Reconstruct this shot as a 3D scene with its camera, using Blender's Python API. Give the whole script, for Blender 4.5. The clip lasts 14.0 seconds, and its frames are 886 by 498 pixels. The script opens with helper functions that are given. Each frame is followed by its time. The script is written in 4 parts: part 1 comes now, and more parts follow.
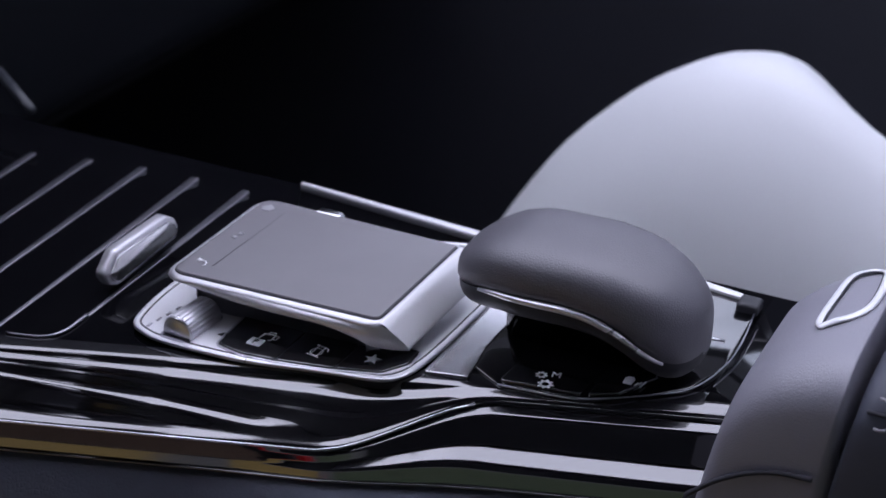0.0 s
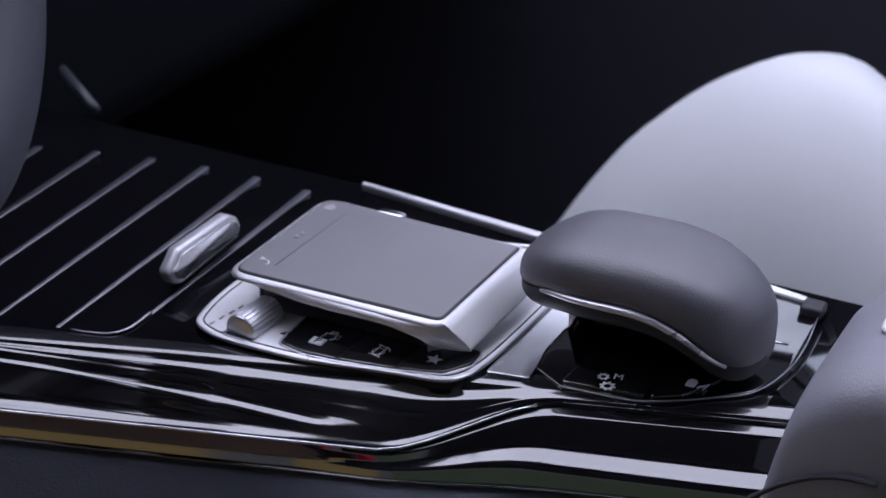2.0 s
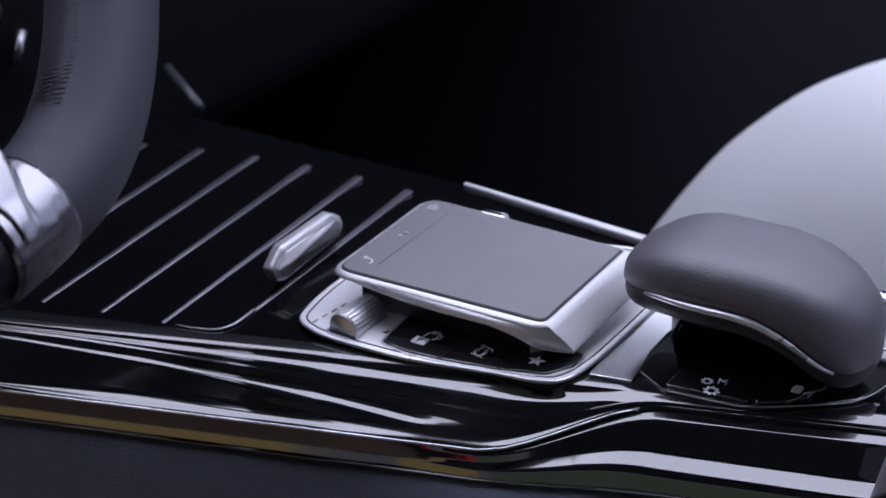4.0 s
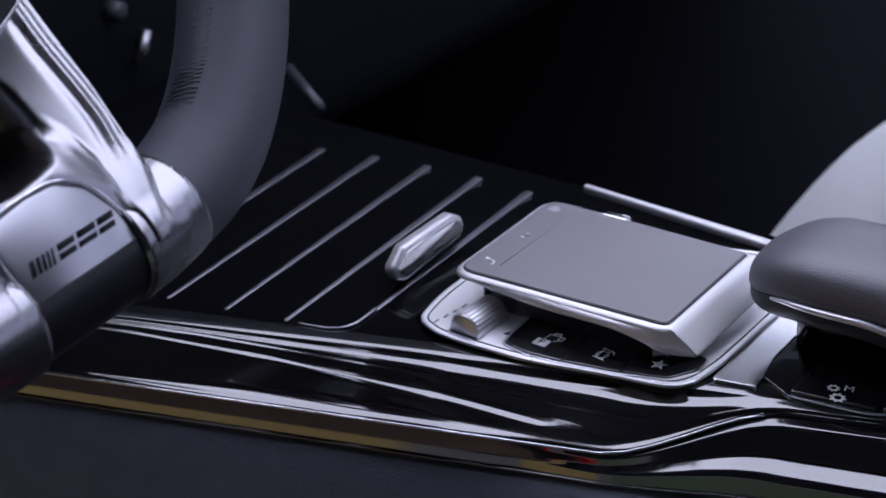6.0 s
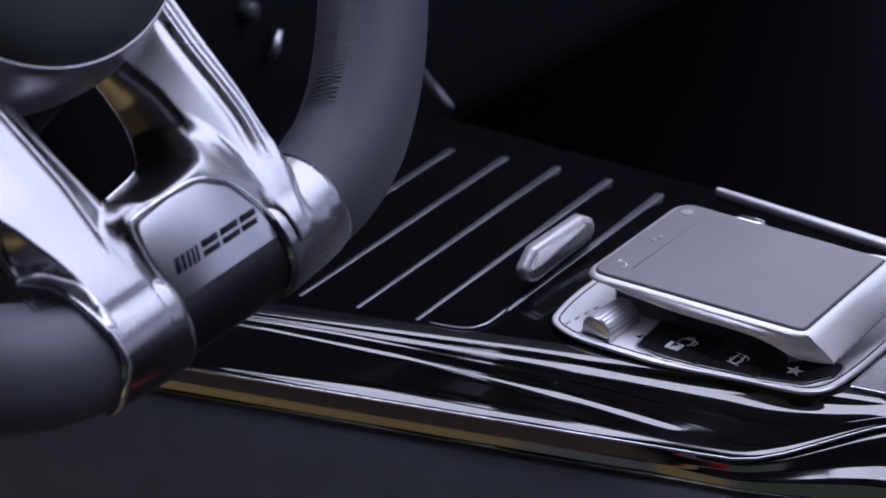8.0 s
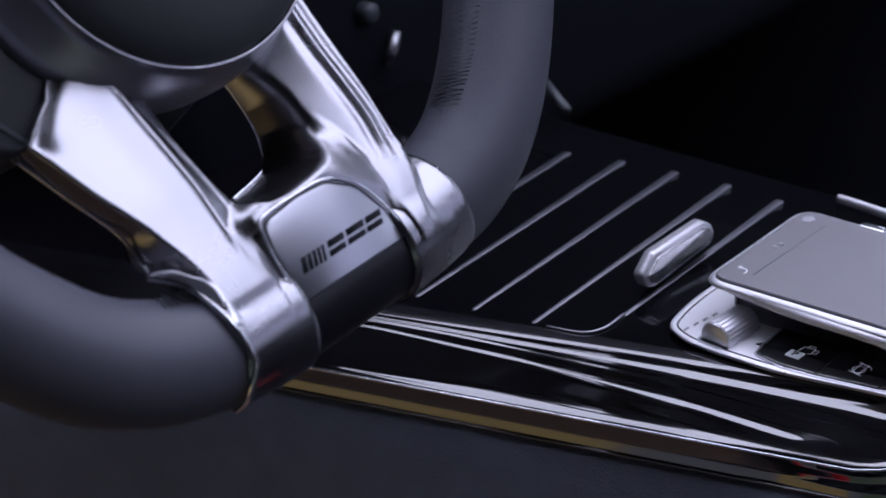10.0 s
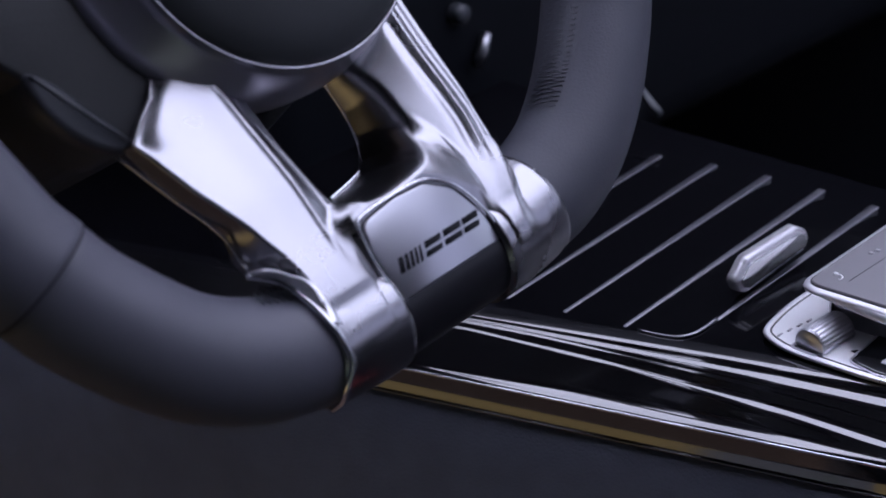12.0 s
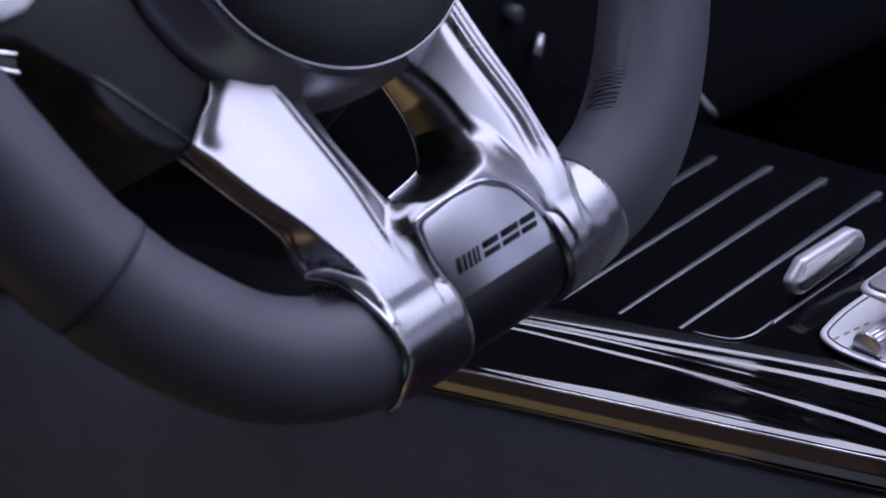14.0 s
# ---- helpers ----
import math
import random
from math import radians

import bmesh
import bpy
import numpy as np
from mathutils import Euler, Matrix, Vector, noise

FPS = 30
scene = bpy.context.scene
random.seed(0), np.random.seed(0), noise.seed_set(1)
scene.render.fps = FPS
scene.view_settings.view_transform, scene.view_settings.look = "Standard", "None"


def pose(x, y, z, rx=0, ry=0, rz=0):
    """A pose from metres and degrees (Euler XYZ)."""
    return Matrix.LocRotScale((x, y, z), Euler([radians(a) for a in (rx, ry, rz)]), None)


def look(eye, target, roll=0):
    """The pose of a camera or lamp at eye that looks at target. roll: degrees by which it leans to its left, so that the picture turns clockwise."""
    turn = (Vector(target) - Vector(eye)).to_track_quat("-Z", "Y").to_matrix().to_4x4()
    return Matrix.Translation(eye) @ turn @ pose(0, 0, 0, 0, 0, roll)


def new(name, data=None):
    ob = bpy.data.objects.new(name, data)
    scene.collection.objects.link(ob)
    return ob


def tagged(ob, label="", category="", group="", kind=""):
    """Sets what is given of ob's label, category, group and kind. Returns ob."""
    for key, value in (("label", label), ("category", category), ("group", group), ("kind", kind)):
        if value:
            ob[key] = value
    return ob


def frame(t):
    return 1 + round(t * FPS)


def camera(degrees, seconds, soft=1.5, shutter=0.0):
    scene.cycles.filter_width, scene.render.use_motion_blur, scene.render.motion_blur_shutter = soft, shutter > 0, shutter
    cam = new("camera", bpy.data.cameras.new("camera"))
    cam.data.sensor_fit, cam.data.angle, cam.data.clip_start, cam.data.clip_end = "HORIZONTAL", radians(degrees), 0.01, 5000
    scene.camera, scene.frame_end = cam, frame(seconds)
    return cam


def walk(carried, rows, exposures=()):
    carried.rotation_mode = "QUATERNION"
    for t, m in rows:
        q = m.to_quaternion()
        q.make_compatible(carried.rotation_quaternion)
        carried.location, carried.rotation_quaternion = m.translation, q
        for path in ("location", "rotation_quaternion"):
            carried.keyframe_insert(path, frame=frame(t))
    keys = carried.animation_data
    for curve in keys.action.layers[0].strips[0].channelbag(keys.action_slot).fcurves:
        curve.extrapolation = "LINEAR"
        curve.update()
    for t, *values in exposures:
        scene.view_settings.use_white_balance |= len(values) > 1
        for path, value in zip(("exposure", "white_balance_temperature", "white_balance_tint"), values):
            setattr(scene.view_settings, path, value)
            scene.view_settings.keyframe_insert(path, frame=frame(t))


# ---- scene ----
# camera: a slow pan over the console to the steering wheel
cam = camera(31.13, 14.0, soft=1.6)
cam.data.dof.use_dof = True
cam.data.dof.focus_distance = 0.56
cam.data.dof.aperture_fstop = 14.0
ROWS = [
    (0.0, 0.0000, 0.0000, 0.8000, 62.000, 0.000, 27.500),
    (0.5, -0.0005, -0.0003, 0.8000, 62.005, 0.100, 27.774),
    (1.0, -0.0013, -0.0007, 0.8000, 62.014, 0.211, 28.235),
    (1.5, -0.0022, -0.0011, 0.8000, 62.015, 0.374, 28.747),
    (2.0, -0.0032, -0.0017, 0.8001, 62.021, 0.541, 29.356),
    (2.5, -0.0043, -0.0023, 0.8001, 62.028, 0.734, 30.007),
    (3.0, -0.0057, -0.0031, 0.8002, 62.044, 0.927, 30.818),
    (5.5, -0.0128, -0.0077, 0.8005, 62.187, 2.149, 35.147),
    (6.0, -0.0144, -0.0088, 0.8006, 62.241, 2.464, 36.111),
    (6.5, -0.0158, -0.0098, 0.8007, 62.283, 2.693, 37.049),
    (7.0, -0.0175, -0.0111, 0.8009, 62.344, 2.998, 38.084),
    (7.5, -0.0189, -0.0122, 0.8010, 62.399, 3.300, 39.032),
    (8.0, -0.0205, -0.0135, 0.8011, 62.471, 3.652, 40.063),
    (8.5, -0.0219, -0.0147, 0.8013, 62.542, 3.905, 40.999),
    (11.0, -0.0279, -0.0202, 0.8020, 62.949, 4.803, 45.269),
    (11.5, -0.0287, -0.0211, 0.8021, 63.010, 4.956, 45.935),
    (12.0, -0.0296, -0.0219, 0.8023, 63.078, 5.083, 46.561),
    (12.5, -0.0302, -0.0226, 0.8024, 63.121, 5.305, 47.016),
    (13.0, -0.0309, -0.0233, 0.8025, 63.174, 5.402, 47.502),
    (13.5, -0.0314, -0.0238, 0.8026, 63.215, 5.534, 47.907),
    (14.0, -0.0318, -0.0242, 0.8026, 63.251, 5.577, 48.196),
]
walk(cam, [(t, pose(x, y, z, a, b, c)) for t, x, y, z, a, b, c in ROWS],
     [(0.0, 0.78, 5850, 18), (6.0, 0.8, 5740, 18), (11.0, 0.84, 5680, 20), (14.0, 0.84, 5680, 20)])

# ---- world and light ----
world = bpy.data.worlds.new("sky")
scene.world = world
world.use_nodes = True
wn = world.node_tree
sky = wn.nodes.new("ShaderNodeTexSky")
sky.sky_type = "NISHITA"
sky.sun_disc = False
sky.sun_elevation = radians(18)
sky.sun_rotation = radians(100)
cloud = wn.nodes.new("ShaderNodeTexNoise")
cloud.inputs["Scale"].default_value = 2.2
cloud.inputs["Detail"].default_value = 5
ramp = wn.nodes.new("ShaderNodeMapRange")
ramp.inputs[1].default_value, ramp.inputs[2].default_value = 0.35, 0.65
ramp.inputs[3].default_value, ramp.inputs[4].default_value = 0.7, 0.95
veil = wn.nodes.new("ShaderNodeMix")
veil.data_type = "RGBA"
# the cloud cover is three times brighter overhead than at the horizon
place_in_sky = wn.nodes.new("ShaderNodeTexCoord")
up_axis = wn.nodes.new("ShaderNodeSeparateXYZ")
wn.links.new(place_in_sky.outputs["Generated"], up_axis.inputs[0])
height = wn.nodes.new("ShaderNodeMapRange")
height.inputs[1].default_value, height.inputs[2].default_value = 0.0, 1.0
height.inputs[3].default_value, height.inputs[4].default_value = 4.6, 14.5
wn.links.new(up_axis.outputs[2], height.inputs[0])
tone = wn.nodes.new("ShaderNodeVectorMath")
tone.operation = "SCALE"
tone.inputs[0].default_value = (0.98, 0.97, 1.06)
wn.links.new(height.outputs[0], tone.inputs["Scale"])
wn.links.new(tone.outputs[0], veil.inputs[7])
wn.links.new(cloud.outputs[0], ramp.inputs[0])
wn.links.new(ramp.outputs[0], veil.inputs[0])
wn.links.new(sky.outputs[0], veil.inputs[6])
wn.links.new(veil.outputs[2], wn.nodes["Background"].inputs[0])
wn.nodes["Background"].inputs[1].default_value = 0.15
# low sun from behind the car, on the side of the open door
sun = new("sun", bpy.data.lights.new("sun", "SUN"))
sun.data.energy = 3.5
sun.data.angle = radians(1.0)
sun.data.color = (1.0, 0.93, 0.82)
sun.matrix_world = look((5.0, -0.9, 1.6), (0.0, 0.0, 0.0))


# ---- materials ----
def material(name, colour, rough=0.5, metal=0.0, vary=0.0, vary_scale=40.0, bump=0.0, bump_scale=600.0, bump_kind="noise",
             coat=0.0, rough_vary=0.0, spec=0.5, stretch=None):
    m = bpy.data.materials.new(name)
    m.use_nodes = True
    nt = m.node_tree
    b = nt.nodes["Principled BSDF"]
    b.inputs["Base Color"].default_value = (*colour, 1)
    b.inputs["Roughness"].default_value = rough
    b.inputs["Metallic"].default_value = metal
    b.inputs["Coat Weight"].default_value = coat
    b.inputs["Coat Roughness"].default_value = 0.03
    b.inputs["Specular IOR Level"].default_value = spec
    tc = nt.nodes.new("ShaderNodeTexCoord")
    src = tc.outputs["Object"]
    if stretch:
        mp = nt.nodes.new("ShaderNodeMapping")
        mp.inputs["Scale"].default_value = stretch
        nt.links.new(src, mp.inputs["Vector"])
        src = mp.outputs[0]
    if vary or rough_vary:
        nz = nt.nodes.new("ShaderNodeTexNoise")
        nz.inputs["Scale"].default_value = vary_scale
        nz.inputs["Detail"].default_value = 6
        nt.links.new(src, nz.inputs["Vector"])
        if vary:
            mx = nt.nodes.new("ShaderNodeMix")
            mx.data_type = "RGBA"
            mx.inputs[6].default_value = (*[c * (1 - vary) for c in colour], 1)
            mx.inputs[7].default_value = (*[min(1, c * (1 + vary)) for c in colour], 1)
            nt.links.new(nz.outputs[0], mx.inputs[0])
            nt.links.new(mx.outputs[2], b.inputs["Base Color"])
        if rough_vary:
            mr = nt.nodes.new("ShaderNodeMapRange")
            mr.inputs[3].default_value = max(0.0, rough - rough_vary)
            mr.inputs[4].default_value = min(1.0, rough + rough_vary)
            nt.links.new(nz.outputs[0], mr.inputs[0])
            nt.links.new(mr.outputs[0], b.inputs["Roughness"])
    if bump:
        if bump_kind == "leather":
            tx = nt.nodes.new("ShaderNodeTexVoronoi")
            tx.feature = "DISTANCE_TO_EDGE"
            tx.inputs["Scale"].default_value = bump_scale
            wob = nt.nodes.new("ShaderNodeTexNoise")
            wob.inputs["Scale"].default_value = bump_scale * 0.25
            add = nt.nodes.new("ShaderNodeVectorMath")
            add.operation = "MULTIPLY_ADD"
            add.inputs[1].default_value = (0.0012, 0.0012, 0.0012)
            nt.links.new(src, wob.inputs["Vector"])
            nt.links.new(wob.outputs["Color"], add.inputs[0])
            nt.links.new(src, add.inputs[2])
            nt.links.new(add.outputs[0], tx.inputs["Vector"])
            cl = nt.nodes.new("ShaderNodeMath")
            cl.operation = "MINIMUM"
            cl.inputs[1].default_value = 0.25
            nt.links.new(tx.outputs[0], cl.inputs[0])
            out = cl.outputs[0]
        else:
            tx = nt.nodes.new("ShaderNodeTexNoise")
            tx.inputs["Scale"].default_value = bump_scale
            tx.inputs["Detail"].default_value = 4
            nt.links.new(src, tx.inputs["Vector"])
            out = tx.outputs[0]
        bp = nt.nodes.new("ShaderNodeBump")
        bp.inputs["Strength"].default_value = bump
        bp.inputs["Distance"].default_value = 0.0004
        nt.links.new(out, bp.inputs["Height"])
        nt.links.new(bp.outputs[0], b.inputs["Normal"])
    return m


M_GLOSS = material("piano_black", (0.008, 0.008, 0.010), 0.095, coat=0.5, rough_vary=0.02, vary_scale=30)
M_GLOSS.node_tree.nodes["Principled BSDF"].inputs["IOR"].default_value = 2.1
M_GLOSS_TOP = material("black_lacquer", (0.003, 0.003, 0.004), 0.06, rough_vary=0.03, vary_scale=25, spec=0.06)
M_GLOSS_TRAY = material("tray_lacquer", (0.003, 0.003, 0.004), 0.05, rough_vary=0.02, vary_scale=25)
M_GLOSS_TRAY.node_tree.nodes["Principled BSDF"].inputs["IOR"].default_value = 2.5
M_SLAT = material("brushed_slat", (0.33, 0.32, 0.36), 0.34, metal=1.0, rough_vary=0.06, vary_scale=200)
M_CHROME = material("chrome", (0.82, 0.82, 0.86), 0.1, metal=1.0, rough_vary=0.05, vary_scale=80)
M_SATIN = material("satin_silver", (0.33, 0.326, 0.35), 0.27, metal=1.0, rough_vary=0.03, vary_scale=30)
M_SILVER = material("silver_paint", (0.88, 0.88, 0.9), 0.36, metal=0.3, rough_vary=0.05, vary_scale=120)
M_FRAME = material("frame_silver", (0.70, 0.69, 0.73), 0.33, metal=0.5, rough_vary=0.05, vary_scale=120)
M_PAD = material("touch_surface", (0.205, 0.197, 0.212), 0.42, vary=0.06, vary_scale=60, bump=0.05, bump_scale=2500)
M_LEATHER = material("grey_leather", (0.25, 0.245, 0.285), 0.46, vary=0.1, vary_scale=45, bump=0.42, bump_scale=850, bump_kind="leather", spec=1.0)
M_REST = material("dark_grey_leather", (0.110, 0.106, 0.124), 0.46, vary=0.12, vary_scale=45, bump=0.42, bump_scale=850, bump_kind="leather", spec=1.0)
M_NAVY = material("dark_navy_leather", (0.075, 0.08, 0.105), 0.5, vary=0.12, vary_scale=45, bump=0.15, bump_scale=1100, bump_kind="leather", spec=0.4)
M_RIM = material("rim_leather", (0.112, 0.112, 0.138), 0.45, vary=0.12, vary_scale=35, bump=0.06, bump_scale=900, bump_kind="leather", spec=0.4)
# darker, coarser copy of the rim leather: shade on the right put into colour
M_RIM_SHADED = material("shaded_rim_leather", (0.072, 0.073, 0.092), 0.5, vary=0.12, vary_scale=35, bump=0.3, bump_scale=700, bump_kind="leather", spec=0.3)
M_STACK = material("stack_trim", (0.005, 0.006, 0.009), 0.7, vary=0.25, vary_scale=8, bump=0.3, bump_scale=700, spec=0.12)
M_WHITE = material("white_leather", (0.67, 0.685, 0.70), 0.5, vary=0.03, vary_scale=20, bump=0.2, bump_scale=500, bump_kind="leather")
M_GRAIN = material("grained_plastic", (0.12, 0.13, 0.17), 0.5, vary=0.2, vary_scale=60, bump=0.9, bump_scale=520, bump_kind="leather")
M_BLACK = material("matte_black", (0.022, 0.022, 0.028), 0.5, vary=0.2, vary_scale=40, bump=0.2, bump_scale=900)
M_HUB = material("airbag_cover", (0.03, 0.033, 0.037), 0.42, vary=0.15, vary_scale=50, bump=0.25, bump_scale=1200, bump_kind="leather")
M_ICON = material("icon_print", (0.88, 0.88, 0.9), 0.5)
M_ICON_DIM = material("icon_print_dim", (0.38, 0.37, 0.4), 0.5)
M_DARKMARK = material("dark_print", (0.012, 0.012, 0.016), 0.6, spec=0.2)
M_CARPET = material("carpet", (0.020, 0.020, 0.026), 0.95, vary=0.3, vary_scale=300, bump=0.8, bump_scale=1500)
M_MAT = material("mat_pile", (0.22, 0.145, 0.105), 0.9, vary=0.25, vary_scale=250, bump=0.5, bump_scale=1200)
M_CABIN = material("cabin_trim", (0.008, 0.009, 0.013), 0.6, vary=0.25, vary_scale=8, bump=0.3, bump_scale=700)
M_DOOR = material("door_trim", (0.018, 0.019, 0.027), 0.6, vary=0.25, vary_scale=8, bump=0.3, bump_scale=700)
M_RED = material("red_button", (0.75, 0.012, 0.018), 0.35)
M_ARM = material("black_switch_trim", (0.010, 0.011, 0.013), 0.55, vary=0.2, vary_scale=50, bump=0.2, bump_scale=1000)
M_SATINBLACK = material("satin_black", (0.010, 0.010, 0.014), 0.34, vary=0.15, vary_scale=50, spec=0.35)
M_SURROUND = material("surround_silver", (0.42, 0.41, 0.46), 0.3, metal=0.8, rough_vary=0.04, vary_scale=60)
M_PADLINE = material("pad_groove", (0.13, 0.125, 0.135), 0.5)
M_STITCH = material("stitch_thread", (0.13, 0.135, 0.16), 0.6, vary=0.2, vary_scale=900)
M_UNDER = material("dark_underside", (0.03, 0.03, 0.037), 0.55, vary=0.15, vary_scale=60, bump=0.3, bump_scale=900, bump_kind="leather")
M_POLISH = material("polished_silver", (0.84, 0.83, 0.85), 0.14, metal=0.9, rough_vary=0.04, vary_scale=60)
M_THREAD = material("thread", (0.04, 0.04, 0.05), 0.8)
M_PLATE = material("brushed_plate", (0.46, 0.46, 0.50), 0.3, metal=1.0, rough_vary=0.05, vary_scale=60, bump=0.05, bump_scale=2000, stretch=(0.05, 1, 1))
M_SATIN_BRIGHT = material("bright_satin", (0.72, 0.715, 0.76), 0.28, metal=0.7, rough_vary=0.02, vary_scale=40)
M_SATIN_DARK = material("satin_grey", (0.4, 0.4, 0.44), 0.3, metal=1.0, rough_vary=0.05, vary_scale=90)
M_GROUND = material("asphalt", (0.045, 0.045, 0.047), 0.85, vary=0.3, vary_scale=3, bump=0.5, bump_scale=60)
M_VERGE = material("mirrored_yellow", (0.15, 0.10, 0.018), 0.9, vary=0.3, vary_scale=6, bump=0.5, bump_scale=40)
M_GRASS = material("grass", (0.018, 0.032, 0.008), 0.9, vary=0.4, vary_scale=5, bump=0.5, bump_scale=40)
M_LEAF = material("hedge_leaf", (0.03, 0.05, 0.016), 0.6, vary=0.4, vary_scale=2)
M_SMOKE = material("smoked_plastic", (0.035, 0.038, 0.045), 0.4, vary=0.15, vary_scale=60)

M_TINT = bpy.data.materials.new("tinted_glass")
M_TINT.use_nodes = True
tn = M_TINT.node_tree
tn.nodes.remove(tn.nodes["Principled BSDF"])
t_a, t_b, t_m = tn.nodes.new("ShaderNodeBsdfTransparent"), tn.nodes.new("ShaderNodeBsdfGlossy"), tn.nodes.new("ShaderNodeMixShader")
t_a.inputs[0].default_value = (0.72, 0.72, 0.76, 1)
t_b.inputs["Roughness"].default_value = 0.02
t_m.inputs[0].default_value = 0.05
tn.links.new(t_a.outputs[0], t_m.inputs[1])
tn.links.new(t_b.outputs[0], t_m.inputs[2])
tn.links.new(t_m.outputs[0], tn.nodes["Material Output"].inputs[0])

M_CLEAR = M_TINT.copy()
M_CLEAR.name = "clear_glass"
for node in M_CLEAR.node_tree.nodes:
    if node.type == "BSDF_TRANSPARENT":
        node.inputs[0].default_value = (0.9, 0.92, 0.93, 1)


# ---- mesh helpers ----
def part(name, bm, mat, parent=None, label="", smooth=True, mats=None):
    me = bpy.data.meshes.new(name)
    bmesh.ops.recalc_face_normals(bm, faces=bm.faces)
    bm.to_mesh(me)
    bm.free()
    for m in (mats or [mat]):
        me.materials.append(m)
    for p in me.polygons:
        p.use_smooth = smooth
    ob = new(name, me)
    if parent:
        ob.parent = parent
    if label:
        ob["label"] = label
    return ob


def thing(name, label, category, m=None, group="", kind=""):
    ob = new(name)
    if m is not None:
        ob.matrix_world = m
    return tagged(ob, label, category, group, kind)


def auto_smooth(ob, degrees=40):
    me = ob.data
    bm = bmesh.new()
    bm.from_mesh(me)
    for e in bm.edges:
        if len(e.link_faces) == 2 and e.calc_face_angle(0) > radians(degrees):
            e.smooth = False
    bm.to_mesh(me)
    bm.free()
    return ob


def grid(rows, close_u=False, close_v=False, cap=False):
    """A skin over rows of points. close_u: each row is a ring; close_v: the last row meets the first."""
    bm = bmesh.new()
    vs = [[bm.verts.new(p) for p in row] for row in rows]
    n, k = len(rows), len(rows[0])
    for i in range(n if close_v else n - 1):
        a, b = vs[i], vs[(i + 1) % n]
        for j in range(k if close_u else k - 1):
            bm.faces.new((a[j], a[(j + 1) % k], b[(j + 1) % k], b[j]))
    if cap:
        bm.faces.new(vs[0][::-1])
        bm.faces.new(vs[-1])
    return bm


def spline(pts, per=6, closed=False):
    pts = [Vector(p) for p in pts]
    n = len(pts)
    out = []
    for i in range(n if closed else n - 1):
        if closed:
            p0, p1, p2, p3 = pts[(i - 1) % n], pts[i], pts[(i + 1) % n], pts[(i + 2) % n]
        else:
            p1, p2 = pts[i], pts[i + 1]
            p0 = pts[i - 1] if i else p1 * 2 - p2
            p3 = pts[i + 2] if i + 2 < n else p2 * 2 - p1
        for s in range(per):
            t = s / per
            out.append(0.5 * (2 * p1 + (p2 - p0) * t + (2 * p0 - 5 * p1 + 4 * p2 - p3) * t * t + (3 * p1 - p0 - 3 * p2 + p3) * t ** 3))
    if not closed:
        out.append(pts[-1])
    return out


def rounded(poly, r, seg=5):
    """A polygon in the plane with its corners rounded; r one radius or one for each corner."""
    n = len(poly)
    out = []
    for i, p in enumerate(poly):
        p = Vector(p)
        a, b = Vector(poly[i - 1]), Vector(poly[(i + 1) % n])
        rr = r[i] if isinstance(r, (list, tuple)) else r
        ua, ub = (a - p).normalized(), (b - p).normalized()
        half = ua.angle(ub) / 2
        cut = min(rr / math.tan(half), 0.48 * (a - p).length, 0.48 * (b - p).length)
        s, e = p + ua * cut, p + ub * cut
        for k in range(seg + 1):
            t = k / seg
            out.append(s * (1 - t) ** 2 + p * 2 * t * (1 - t) + e * t * t)
    return out


def offset(poly, d):
    """The closed outline moved inwards by d."""
    n = len(poly)
    area = sum(poly[i][0] * poly[(i + 1) % n][1] - poly[(i + 1) % n][0] * poly[i][1] for i in range(n))
    sgn = 1 if area > 0 else -1
    out = []
    for i in range(n):
        t = Vector(poly[(i + 1) % n]) - Vector(poly[i - 1])
        nrm = Vector((-t.y, t.x)).normalized() * sgn
        out.append(Vector(poly[i]) + nrm * d)
    return out


def slab(poly, z0, z1, bevel=0.0006, steps=3, tilt=None):
    """A plate over an outline, its top edge rounded. tilt: function (x, y) -> added height."""
    tilt = tilt or (lambda x, y: 0.0)
    rows = [[(p[0], p[1], z0 + tilt(*p[:2])) for p in poly]]
    for k in range(steps + 1):
        a = k / steps * math.pi / 2
        q = offset(poly, bevel * (1 - math.cos(a)))
        rows.append([(p[0], p[1], z1 - bevel + bevel * math.sin(a) + tilt(*p[:2])) for p in q])
    return grid(rows, close_u=True, cap=True)


def tube(path, r, sides=10, closed=False, squash=1.0, up=(0, 0, 1)):
    path = [Vector(p) for p in path]
    n = len(path)
    rows = []
    for i, p in enumerate(path):
        a = path[i - 1] if (i or closed) else path[0]
        b = path[(i + 1) % n] if (i + 1 < n or closed) else path[-1]
        t = (b - a).normalized()
        s = t.cross(Vector(up)).normalized()
        w = s.cross(t)
        rr = r(i / max(1, n - 1)) if callable(r) else r
        rows.append([p + s * math.cos(k / sides * math.tau) * rr + w * math.sin(k / sides * math.tau) * rr * squash for k in range(sides)])
    return grid(rows, close_u=True, close_v=closed, cap=not closed)


def block(x0, x1, y0, y1, z0, z1, bevel=0.0):
    bm = bmesh.new()
    bmesh.ops.create_cube(bm, size=1, matrix=Matrix.Translation(((x0 + x1) / 2, (y0 + y1) / 2, (z0 + z1) / 2)) @ Matrix.Diagonal((x1 - x0, y1 - y0, z1 - z0, 1)))
    if bevel:
        bmesh.ops.bevel(bm, geom=bm.edges[:], offset=bevel, segments=3, profile=0.5, affect="EDGES")
    return bm


